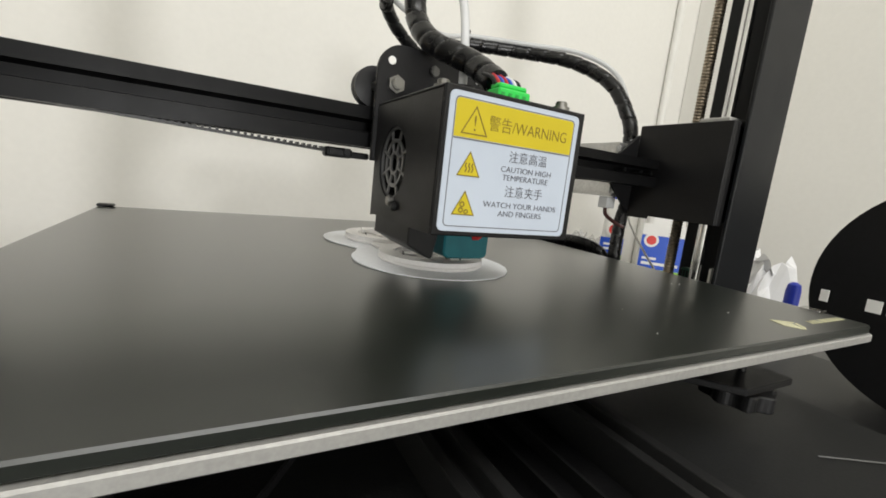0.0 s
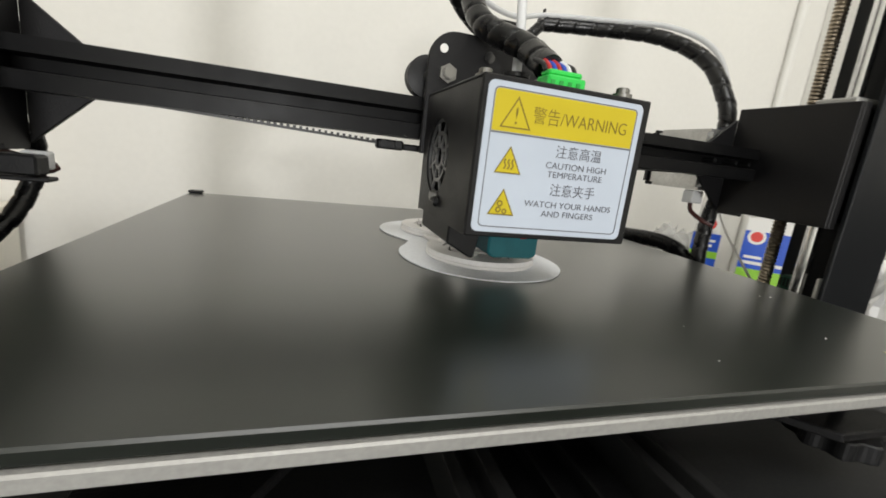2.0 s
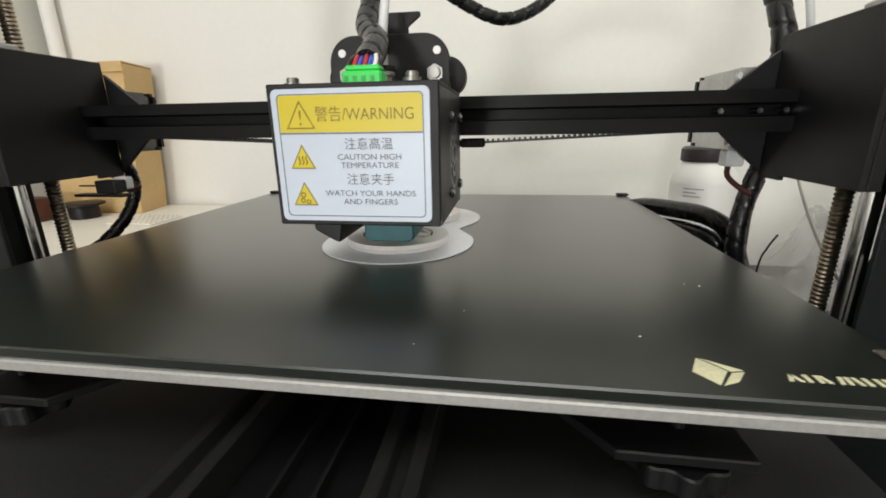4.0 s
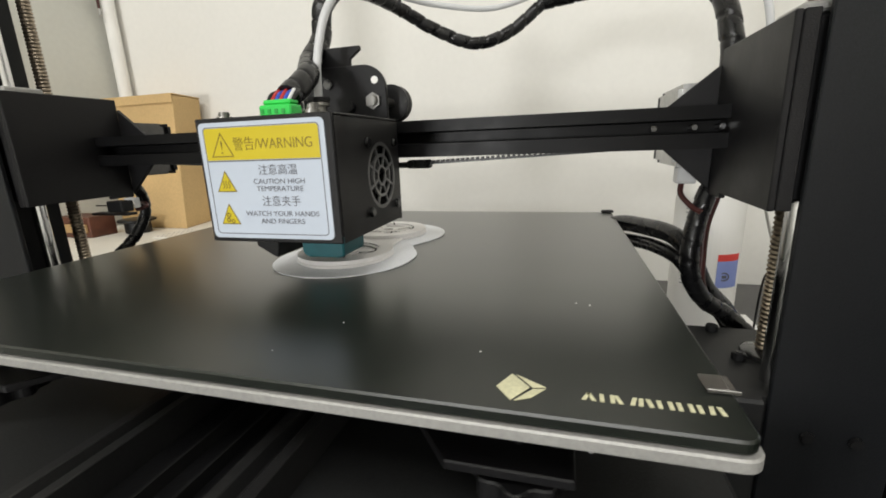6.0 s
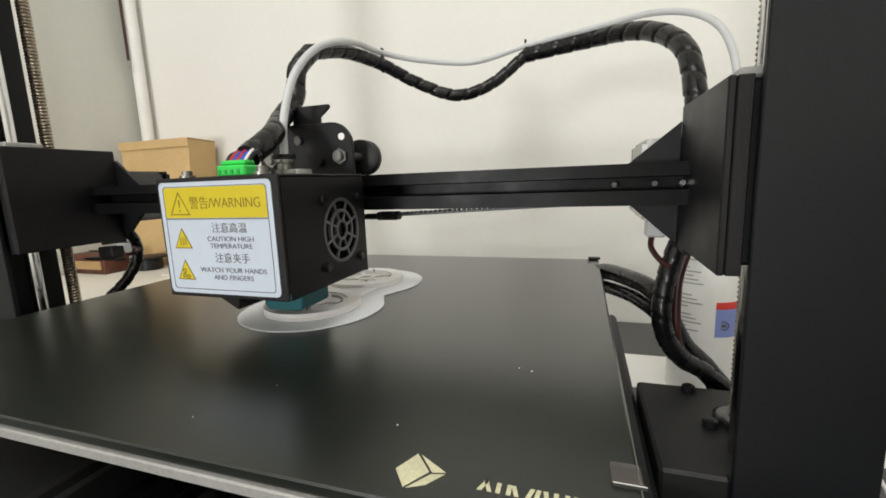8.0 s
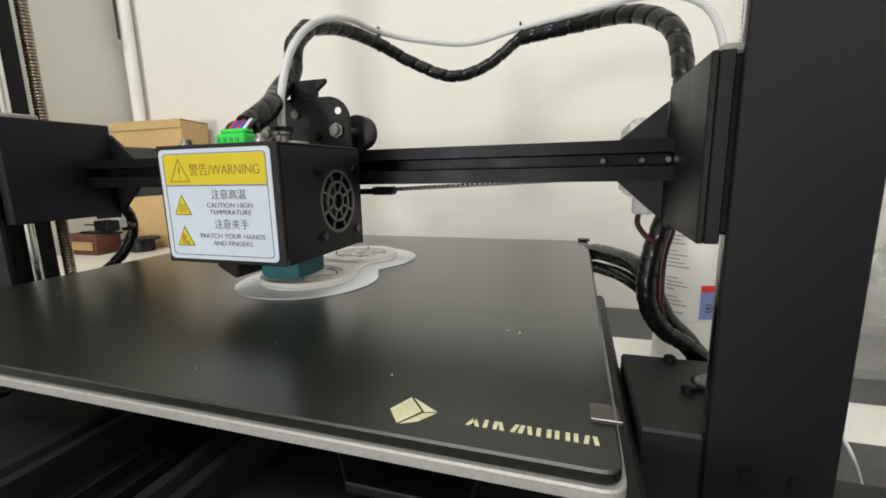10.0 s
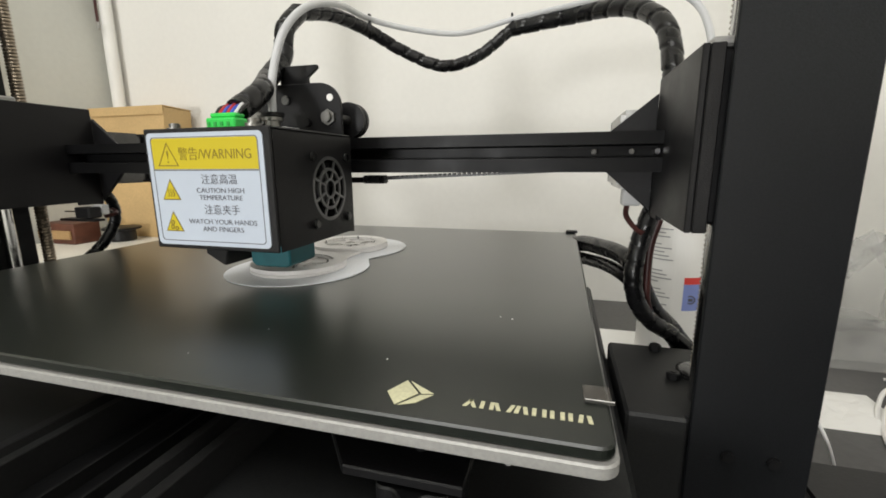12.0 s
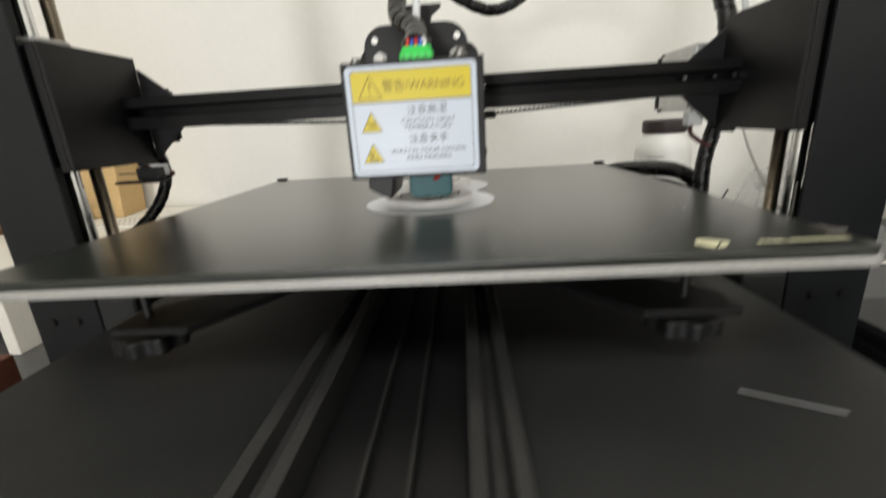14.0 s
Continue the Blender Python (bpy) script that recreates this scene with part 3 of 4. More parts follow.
def fan_side(x, out):
    """Side sheet of the cover with a round fan opening, its ring grille and corner screws."""
    fy, fz, rr = 0.0560, 0.0592, 0.0195
    n = 40
    bm = bmesh.new()
    corner = [(cy0 + 0.0018, cz0), (cy1, cz0 - 0.001), (cy1, cz1 - 0.0018), (cy0 + 0.0018, cz1 - 0.0018)]
    for xs in (x, x + 0.0014 * out):
        inner = [bm.verts.new((xs, fy + rr * math.cos(2 * math.pi * k / n), fz + rr * math.sin(2 * math.pi * k / n))) for k in range(n)]
        rim = []
        for k in range(n):
            c, s = math.cos(2 * math.pi * k / n), math.sin(2 * math.pi * k / n)
            ty = ((cy1 - fy) if c > 0 else (cy0 + 0.0018 - fy)) / c if abs(c) > 1e-6 else 1e9
            tz = ((cz1 - 0.0018 - fz) if s > 0 else (cz0 - fz)) / s if abs(s) > 1e-6 else 1e9
            t = min(ty, tz)
            rim.append(bm.verts.new((xs, fy + t * c, fz + t * s)))
        for k in range(n):
            bm.faces.new((inner[k], inner[(k + 1) % n], rim[(k + 1) % n], rim[k]))
        if xs == x:
            first = (inner, rim)
    for loop, other in zip(first, (inner, rim)):
        for k in range(n):
            bm.faces.new((loop[k], loop[(k + 1) % n], other[(k + 1) % n], other[k]))
    # corners of the sheet that the fan of faces leaves out
    for cyy, czz in corner:
        near = sorted(rim, key=lambda v: abs(v.co.y - cyy) + abs(v.co.z - czz))[:2]
        tri = [bm.verts.new((x + 0.0014 * out, cyy, czz)), *near]
        bm.faces.new(tri)
    part("cover_side", bm, M_STEEL_BLACK, HEAD, "black side sheet with a round fan grille")
    for r0, r1 in ((0.0048, 0.0064), (0.0112, 0.0130), (0.0180, 0.0200)):
        b = ring(r0, r1, 0, 0.0012, (0, 0), 40)
        b.transform(Matrix.Translation((x + 0.0003 * out, fy, fz)) @ Matrix.Rotation(radians(90), 4, "Y"))
        part("grille_ring", b, M_GRILLE, HEAD)
    for k in range(8):
        b = box(0.0064, 0.0190, -0.0007, 0.0007, 0, 0.0011, 0)
        b.transform(Matrix.Translation((x + 0.0003 * out, fy, fz)) @ Matrix.Rotation(radians(90), 4, "Y") @ Matrix.Rotation(2 * math.pi * (k + 0.5) / 8, 4, "Z"))
        part("grille_spoke", b, M_GRILLE, HEAD)
    # the fan's hub and blades behind the grille
    part("fan_housing", rod((x - 0.0100 * out, fy, fz), (x - 0.0120 * out, fy, fz), 0.0240, 32), M_BLACK_PLASTIC, HEAD)
    tube = ring(0.0197, 0.0240, 0, 0.0098, (0, 0), 32)
    tube.transform(Matrix.Translation((x - (0.0099 if out > 0 else -0.0001), fy, fz)) @ Matrix.Rotation(radians(90), 4, "Y"))
    part("fan_frame", tube, M_BLACK_PLASTIC, HEAD)
    part("fan_hub", rod((x - 0.004 * out, fy, fz), (x - 0.009 * out, fy, fz), 0.0088, 24, 0.0006), M_BLACK_PLASTIC, HEAD)
    for k in range(7):
        b = box(0.0085, 0.0185, -0.0004, 0.0004, -0.003, 0.003, 0)
        b.transform(Matrix.Translation((x - 0.0065 * out, fy, fz)) @ Matrix.Rotation(radians(90), 4, "Y") @ Matrix.Rotation(2 * math.pi * k / 7, 4, "Z") @ Matrix.Rotation(radians(38), 4, "X"))
        part("fan_blade", b, M_BLACK_PLASTIC, HEAD)
    if out > 0:
        for sy in (-0.0197, 0.0197):
            for sz in (-0.0197, 0.0197):
                b = rod((x + 0.0012, fy + sy, fz + sz), (x + 0.0038, fy + sy, fz + sz), 0.0030, 14, 0.0007)
                part("fan_screw", b, M_FANSCREW, HEAD, smooth=True)
    else:
        part("fan_screw", rod((x - 0.0012, fy - 0.0055, fz - 0.0200), (x - 0.0045, fy - 0.0055, fz - 0.0200), 0.0030, 14, 0.0007), M_BOLT, HEAD, smooth=True)
        part("fan_screw", rod((x - 0.0012, fy - 0.0105, fz - 0.0225), (x - 0.0040, fy - 0.0105, fz - 0.0225), 0.0026, 14, 0.0007), M_BLACK_PLASTIC, HEAD, smooth=True)


fan_side(cx1 - 0.0014, 1)
fan_side(cx0 + 0.0014, -1)
# warning label
LX = HX - 0.0002
label = part("warning_label", extrude(rounded(LX - 0.0367, LX + 0.0372, 0.0308, 0.0912, 0.0028), "y", 0.0002, 0.00075), M_LABEL, HEAD, "bluish white label with a yellow warning band")


def frame_strip(outer, inner, y0, y1):
    bm = bmesh.new()
    n = len(outer)
    rows = [[bm.verts.new((p[0], y, p[1])) for p in pts] for pts, y in ((outer, y0), (inner, y0), (inner, y1), (outer, y1))]
    for i in range(4):
        a, b = rows[i], rows[(i + 1) % 4]
        for k in range(n):
            bm.faces.new((a[k], a[(k + 1) % n], b[(k + 1) % n], b[k]))
    return bm


part("label_border", frame_strip(rounded(LX - 0.0340, LX + 0.0345, 0.0330, 0.0890, 0.0022), rounded(LX - 0.0336, LX + 0.0341, 0.0334, 0.0886, 0.0020), 0.00005, 0.00018), M_INK, label)
yb = [(LX - 0.0334, 0.0722), (LX + 0.0339, 0.0722)] + [p for p in rounded(LX - 0.0334, LX + 0.0339, 0.0500, 0.0884, 0.0018)[:14]]
part("yellow_band", extrude([(p[0], p[1]) for p in (yb[1:] + yb[:1])], "y", 0.00006, 0.00018), M_YELLOW, label, "yellow band")
part("band_line", box(LX - 0.0334, LX + 0.0339, 0.00006, 0.00018, 0.0714, 0.0720, 0), M_INK, label)


def sign_triangle(x, z, w, h, filled):
    """A warning triangle with its mark."""
    t_out = [(x - w / 2, z), (x + w / 2, z), (x, z + h)]
    k = 0.86
    cz = z + h / 3
    t_in = [(x + (p[0] - x) * k, cz + (p[1] - cz) * k) for p in t_out]
    part("sign_outline", frame_strip(t_out, t_in, -0.00006, 0.00005), M_INK_BROWN, label)
    if filled:
        part("sign_fill", extrude(t_in, "y", -0.00003, 0.00005), M_YELLOW, label)


sign_triangle(LX - 0.0232, 0.0738, 0.0140, 0.0125, False)
lettering("!", 0.0066, LX - 0.0232, 0.0755, -0.00005, "sign_mark", M_INK_BROWN, label)
lettering("\u8b66\u544a/WARNING", 0.0050, LX + 0.0072, 0.0775, -0.00005, "lettering", M_INK_BROWN, label, squeeze=0.90)
sign_triangle(LX - 0.0238, 0.0557, 0.0122, 0.0112, True)
for k in (-1, 0, 1):
    part("heat_mark", hose([(LX - 0.0238 + 0.0017 * k - 0.0003, -0.0001, 0.0575), (LX - 0.0238 + 0.0017 * k + 0.0004, -0.0001, 0.0590), (LX - 0.0238 + 0.0017 * k - 0.0003, -0.0001, 0.0604), (LX - 0.0238 + 0.0017 * k + 0.0003, -0.0001, 0.0618)], 0.00035, 0.0005, 6, flat=0.3), M_INK_BROWN, label)
sign_triangle(LX - 0.0243, 0.0383, 0.0122, 0.0112, True)
for gx, gz, gr in ((-0.0010, 0.0432, 0.0014), (-0.0014, 0.0406, 0.0013), (0.0014, 0.0400, 0.0012)):
    b = ring(gr * 0.5, gr, 0, 0.0001, (0, 0), 12)
    b.transform(Matrix.Translation((LX - 0.0243 + gx, -0.00006, gz)) @ Matrix.Rotation(radians(90), 4, "X"))
    part("gear_mark", b, M_INK_BROWN, label)
lettering("\u6ce8\u610f\u9ad8\u6e29", 0.0040, LX + 0.0086, 0.0648, -0.00003, "lettering", M_INK, label)
lettering("CAUTION HIGH", 0.0026, LX + 0.0086, 0.0598, -0.00003, "lettering", M_INK, label, squeeze=1.12)
lettering("TEMPERATURE", 0.0026, LX + 0.0086, 0.0560, -0.00003, "lettering", M_INK, label, squeeze=1.12)
lettering("\u6ce8\u610f\u5939\u624b", 0.0040, LX + 0.0086, 0.0487, -0.00003, "lettering", M_INK, label)
lettering("WATCH YOUR HANDS", 0.0026, LX + 0.0080, 0.0430, -0.00003, "lettering", M_INK, label, squeeze=1.12)
lettering("AND FINGERS", 0.0026, LX + 0.0080, 0.0390, -0.00003, "lettering", M_INK, label, squeeze=1.12)

# on top: two bolts, green connector with its wires, tube fitting
for bx, by in ((0.0285, 0.0055), (-0.0330, 0.0160)):
    part("cover_bolt", join(rod((HX + bx, by, cz1), (HX + bx, by, cz1 + 0.0016), 0.0042, 16), rod((HX + bx, by, cz1 + 0.0016), (HX + bx, by, cz1 + 0.0042), 0.0030, 12, 0.0005)), M_BOLT, HEAD, "steel bolt", smooth=True)
conn = part("terminal_block", box(HX - 0.0062, HX + 0.0128, 0.0105, 0.0215, cz1, cz1 + 0.0058, 0.0008), M_GREEN, HEAD, "bright green terminal block")
part("terminal_row", box(HX - 0.0050, HX + 0.0118, 0.0125, 0.0205, cz1 + 0.0060, cz1 + 0.0085, 0.0008), M_GREEN, conn)
# slots are thin strips; the shade of the recesses is in their darker green
for k in range(4):
    part("terminal_slot", box(HX - 0.0048 + k * 0.0042, HX - 0.0030 + k * 0.0042, 0.01, 0.0104, cz1 + 0.0014, cz1 + 0.0036, 0), M_GREEN_SHADED, conn)
for k, m in enumerate((M_WIRE_BLACK, M_WIRE_RED, M_WIRE_BLUE, M_WIRE_RED, M_WIRE_BLUE, M_WIRE_WHITE, M_WIRE_BLACK)):
    wxk = HX - 0.0045 + k * 0.0025
    part("wire", hose([(wxk, 0.017, cz1 + 0.0080), (wxk, 0.021, cz1 + 0.0120), (HX + 0.0012 + (k - 3) * 0.0018, 0.030, cz1 + 0.0150 + (k % 2) * 0.002)], 0.0011, 0.0015, 8), m, HEAD)
fit_ = part("tube_fitting", lathe([(0.0062, 0), (0.0062, 0.0035), (0.0048, 0.004), (0.0048, 0.0080), (0.0066, 0.0085), (0.0066, 0.0105), (0.004, 0.011)], (HX + 0.0008, 0.0590, cz1), 18), M_BOLT, HEAD, "steel and black tube fitting", smooth=True)
part("collet", lathe([(0.0072, 0), (0.0072, 0.0022), (0.0045, 0.0026)], (HX + 0.0008, 0.0590, cz1 + 0.0112), 18), M_BLACK_PLASTIC, fit_)
part("wire_clamp", box(HX + 0.0085, HX + 0.0165, 0.050, 0.066, cz1, cz1 + 0.004, 0.001), M_ALU, HEAD)

# carriage plate behind the cover, its bolts and wheels
def plate_outline():
    pts = [(HX - 0.0415, 0.0600), (HX + 0.0350, 0.0600)]
    for c, a0, a1 in (((HX + 0.0350 - 0.016, 0.1290 - 0.016), 0, 90), ((HX - 0.0415 + 0.016, 0.1290 - 0.016), 90, 180)):
        for i in range(9):
            a = radians(a0 + (a1 - a0) * i / 8)
            pts.append((c[0] + 0.016 * math.cos(a), c[1] + 0.016 * math.sin(a)))
    return pts


part("carriage_plate", extrude(plate_outline(), "y", 0.0862, 0.0892, 0.0005), M_STEEL_BLACK, HEAD, "black rounded carriage plate")
for bx in (-0.0331, 0.0272):
    part("plate_hole", rod((HX + bx, 0.0858, 0.1190), (HX + bx, 0.0862, 0.1190), 0.0024, 14), M_HDPE, HEAD, "pale open bolt hole")
for bx in (-0.0298, 0.0260):
    part("wheel_bolt", join(rod((HX + bx, 0.0862, 0.1058), (HX + bx, 0.0835, 0.1058), 0.0054, 6), rod((HX + bx, 0.0836, 0.1058), (HX + bx, 0.0800, 0.1058), 0.0036, 14, 0.0006)), M_BOLT, HEAD, "steel axle bolt")
for bx in (-0.0370, 0.0310):
    part("guide_wheel", lathe([(0.0085, -0.0055), (0.0125, -0.0045), (0.0125, -0.001), (0.0105, 0.0), (0.0125, 0.001), (0.0125, 0.0045), (0.0085, 0.0055)], (HX + bx, 0.1080, 0.1055), 28, "y"), M_BLACK_PLASTIC, HEAD, "black grooved guide wheel", smooth=True)
    part("wheel_axle", rod((HX + bx, 0.0895, 0.1055), (HX + bx, 0.1150, 0.1055), 0.0030, 12), M_BOLT, HEAD)
post = [(HX - 0.0130, 0.1000), (HX + 0.0090, 0.1000), (HX + 0.0090, 0.1335), (HX + 0.0165, 0.1390), (HX + 0.0165, 0.1415), (HX - 0.0130, 0.1415)]
part("cable_bracket", extrude(post, "y", 0.0894, 0.0924, 0.0004), M_STEEL_BLACK, HEAD, "black folded cable bracket")
part("bracket_fold", box(HX - 0.0128, HX + 0.0088, 0.0925, 0.0990, 0.1388, 0.1415, 0.0004), M_STEEL_BLACK, HEAD)
part("bracket_bolt", rod((HX + 0.0090, 0.0861, 0.1030), (HX + 0.0090, 0.0830, 0.1030), 0.0036, 12, 0.0006), M_STEEL_BLACK, HEAD)
part("bracket_bolt", rod((HX - 0.0060, 0.0861, 0.1180), (HX - 0.0060, 0.0830, 0.1180), 0.0034, 12, 0.0006), M_FANSCREW, HEAD)
for bx, sgn in ((-0.0555, -1), (0.0475, 1)):
    clamp = part("belt_clamp", box(HX + bx - 0.0085, HX + bx + 0.0085, 0.1060, 0.1160, 0.0600, 0.0660, 0.0012), M_BLACK_PLASTIC, HEAD, "black belt clamp")
    part("clamp_arm", box(min(HX + bx - sgn * 0.006, HX + bx - sgn * 0.020), max(HX + bx - sgn * 0.006, HX + bx - sgn * 0.020), 0.1075, 0.1145, 0.0605, 0.0645, 0.001), M_BLACK_PLASTIC, clamp)
    for k in (-1, 1):
        part("clamp_bolt", rod((HX + bx + k * 0.0045, 0.1060, 0.0635), (HX + bx + k * 0.0045, 0.1040, 0.0635), 0.0022, 10), M_BLACK_PLASTIC, clamp)

# below: nozzle, teal sock and the air duct
part("heater_sock", extrude([(HX - 0.0102, 0.0262), (HX + 0.0192, 0.0262), (HX + 0.0192, 0.0115), (HX + 0.0160, 0.0098), (HX - 0.0070, 0.0098), (HX - 0.0102, 0.0125)], "y", 0.0400, 0.0690, 0.0010), M_TEAL, HEAD, "teal silicone sock")
part("heat_break", rod((HX + 0.0030, 0.054, 0.0262), (HX + 0.0030, 0.054, 0.0480), 0.0105, 20), M_ALU, HEAD)
part("nozzle", lathe([(0.0012, 0), (0.0030, 0.0022), (0.0048, 0.0024), (0.0048, 0.0032)], (HX + 0.0010, 0.0540, 0.0066), 6), M_SCREW, HEAD, "brass nozzle")
part("heater_lead", hose([(HX + 0.0080, 0.0395, 0.0225), (HX + 0.0100, 0.0360, 0.0240), (HX + 0.0120, 0.0380, 0.0300)], 0.0016, 0.0015, 8), M_WIRE_RED, HEAD, "red heater wire")
part("air_duct", extrude([(HX - 0.0365, 0.0285), (HX - 0.0185, 0.0285), (HX - 0.0215, 0.0112), (HX - 0.0245, 0.0118), (HX - 0.0365, 0.0185)], "y", 0.0310, 0.0830, 0.0008), M_BLACK_PLASTIC, HEAD, "black part-cooling air duct")
part("cooler_block", box(HX - 0.018, HX + 0.022, 0.036, 0.078, 0.0300, 0.0600, 0.001), M_BLACK_ALU, HEAD)

# belt
BELT = thing("drive_belt", (MID, 0.111, 0.06), "thin black toothed drive belt below the beam", "belt")
for x0, x1, z0, z1 in ((HX + 0.0560, 0.2600, 0.0635, 0.0715), (HX - 0.0640, 2 * MID - 0.2600, 0.0635, 0.0715)):
    b = extrude([(x0, z0 - 0.0008), (x1, z1 - 0.0008), (x1, z1 + 0.0006), (x0, z0 + 0.0006)], "y", 0.1075, 0.1145)
    part("strand", b, M_WIRE_BLACK, BELT)
    teeth = []
    n = 46
    for k in range(n):
        f = (k + 0.5) / n * 0.9
        tx, tz = x0 + (x1 - x0) * f, z0 + (z1 - z0) * f
        teeth.append(box(tx - 0.0007, tx + 0.0007, 0.1076, 0.1144, tz + 0.0006, tz + 0.0019, 0))
    part("teeth", join(*teeth), M_WIRE_BLACK, BELT)

# at the east foot: dark green connector block and a white tag
plug = thing("connector_block", (0.295, 0.077, FOOT_Z), "dark green plastic connector block beside the lead screw", "connector")
part("block", box(0.2905, 0.3010, 0.0700, 0.0790, FOOT_Z, -0.0030, 0.0012), M_DARK_GREEN, plug)
for k in range(3):
    part("pin_row", box(0.2898, 0.2903, 0.0710 + k * 0.0027, 0.0726 + k * 0.0027, -0.0120, -0.0050, 0.0001), M_BLACK_PLASTIC, plug)
tag = thing("white_tag", (0.282, 0.045, FOOT_Z), "small white plastic tag at the foot of the upright", "tag")
part("tag", box(0.2790, 0.2850, 0.0440, 0.0465, FOOT_Z, 0.0030, 0.0006), M_HDPE, tag)

# ---- cables ----
HOSE = thing("cable_hose", (HX, 0.1, 0.1), "black spiral-wrapped cable hose arching from the head to the bracket", "cable")
path = [(HX + 0.0020, 0.026, 0.1045), (HX + 0.000, 0.050, 0.118), (HX - 0.013, 0.077, 0.132), (HX - 0.0155, 0.098, 0.150), (HX - 0.0160, 0.104, 0.170), (HX - 0.0155, 0.122, 0.187),
        (HX - 0.010, 0.165, 0.1975), (HX + 0.002, 0.212, 0.1965), (HX + 0.026, 0.235, 0.183), (0.082, 0.250, 0.170), (0.114, 0.268, 0.181), (0.146, 0.285, 0.2085),
        (0.201, 0.265, 0.209), (0.245, 0.22, 0.199), (0.268, 0.18, 0.174), (0.2720, 0.152, 0.135), (0.2720, 0.146, 0.112)]
part("wrap", hose(path[:6], 0.0068, 0.0010, 16, 0.0130, 0.13), M_SLEEVE, HOSE, "black spiral wrap", smooth=True)
part("wrap", hose(path[5:12], 0.0058, 0.0010, 16, 0.0160, 0.13), M_SLEEVE, HOSE, smooth=True)
part("wrap", hose(path[11:], 0.0072, 0.0010, 18, 0.0190, 0.10), M_SLEEVE, HOSE, smooth=True)
for p in (path[7], path[11]):
    b = ring(0.0064, 0.0080, -0.0014, 0.0014, (0, 0), 20)
    b.transform(Matrix.Translation(Vector(p) + Vector((0, 0, 0.0012))) @ Matrix.Rotation(radians(90), 4, "Y") @ Matrix.Rotation(radians(-20), 4, "X"))
    tie = part("cable_tie", b, M_BLACK_PLASTIC, HOSE, "black cable tie")
    part("tie_end", box(p[0] - 0.001, p[0] + 0.001, p[1] - 0.002, p[1] + 0.002, p[2] + 0.0090, p[2] + 0.0150, 0.0004), M_BLACK_PLASTIC, tie)
TUBE = thing("feed_tube", (HX, 0.06, 0.1), "translucent white filament feed tube along the hose", "tube")
tpath = [(HX + 0.0008, 0.059, 0.1040), (HX + 0.0010, 0.062, 0.130), (HX + 0.003, 0.075, 0.160), (HX + 0.005, 0.104, 0.184), (HX + 0.002, 0.155, 0.2010), (HX + 0.003, 0.210, 0.2065), (HX + 0.035, 0.235, 0.2020),
         (0.100, 0.258, 0.2010), (0.148, 0.281, 0.2165), (0.210, 0.255, 0.2165), (0.257, 0.225, 0.2125), (0.287, 0.200, 0.196), (0.300, 0.185, 0.168), (0.303, 0.172, 0.120), (0.303, 0.167, 0.075)]
part("tube", hose(tpath, 0.0026, 0.002, 12), M_PTFE, TUBE, smooth=True)
part("filament", hose([(0.303, 0.167, 0.077), (0.304, 0.156, 0.032), (0.307, 0.113, -0.019), (0.330, 0.109, -0.045), (0.372, 0.110, -0.100), (0.395, 0.112, -0.186)], 0.0011, 0.003, 8), M_HDPE, TUBE, "thin white filament strand", smooth=True)

DROP = thing("z_cable", (0.27, 0.13, -0.06), "thick black cable hanging from the bracket to the base", "cable")
part("sleeve", hose([(0.2700, 0.133, 0.060), (0.2620, 0.132, 0.040), (0.2550, 0.128, 0.015), (0.2535, 0.126, -0.008), (0.2590, 0.130, -0.026), (0.2710, 0.138, -0.041), (0.2880, 0.146, -0.054), (0.3100, 0.146, -0.085), (0.320, 0.15, -0.184)], 0.0062, 0.0012, 12, 0.012, 0.10), M_SLEEVE, DROP, smooth=True)
part("twisted_wire", hose([(0.2690, 0.138, 0.035), (0.2650, 0.139, 0.015), (0.2645, 0.138, -0.010), (0.2665, 0.139, -0.028), (0.2750, 0.144, -0.045)], 0.0028, 0.001, 12), M_WIRE_BROWN, DROP, "dark red twisted wires", smooth=True)
BEDCABLE = thing("bed_cable", (0.24, 0.2, 0.0), "black flat heater cable from the bed corner", "cable")
part("sleeve", hose([(0.2120, 0.276, -0.012), (0.2260, 0.243, -0.003), (0.2400, 0.203, 0.001), (0.2510, 0.170, 0.002), (0.2590, 0.150, -0.005), (0.2650, 0.147, -0.020), (0.2740, 0.152, -0.036), (0.2920, 0.160, -0.056), (0.3120, 0.162, -0.090), (0.3300, 0.165, -0.183)], 0.0082, 0.002, 12, flat=0.8), M_SLEEVE, BEDCABLE, smooth=True)
part("lead", hose([(0.2140, 0.268, -0.021), (0.2290, 0.236, -0.017), (0.2430, 0.196, -0.013), (0.2550, 0.166, -0.015), (0.2660, 0.164, -0.028), (0.2850, 0.172, -0.052), (0.3050, 0.176, -0.090), (0.3200, 0.178, -0.185)], 0.0056, 0.002, 10), M_SLEEVE, BEDCABLE, smooth=True)
LOOP = thing("z_cable", (-0.25, 0.12, -0.06), "black cable looping down from the bracket", "cable")
part("sleeve", hose([(-0.2270, 0.128, 0.050), (-0.2290, 0.136, 0.036), (-0.2330, 0.138, 0.020), (-0.2400, 0.130, 0.000), (-0.2530, 0.118, -0.018), (-0.2700, 0.110, -0.032), (-0.2900, 0.120, -0.060), (-0.3100, 0.13, -0.184)], 0.0050, 0.0012, 12, 0.012, 0.1), M_SLEEVE, LOOP, smooth=True)
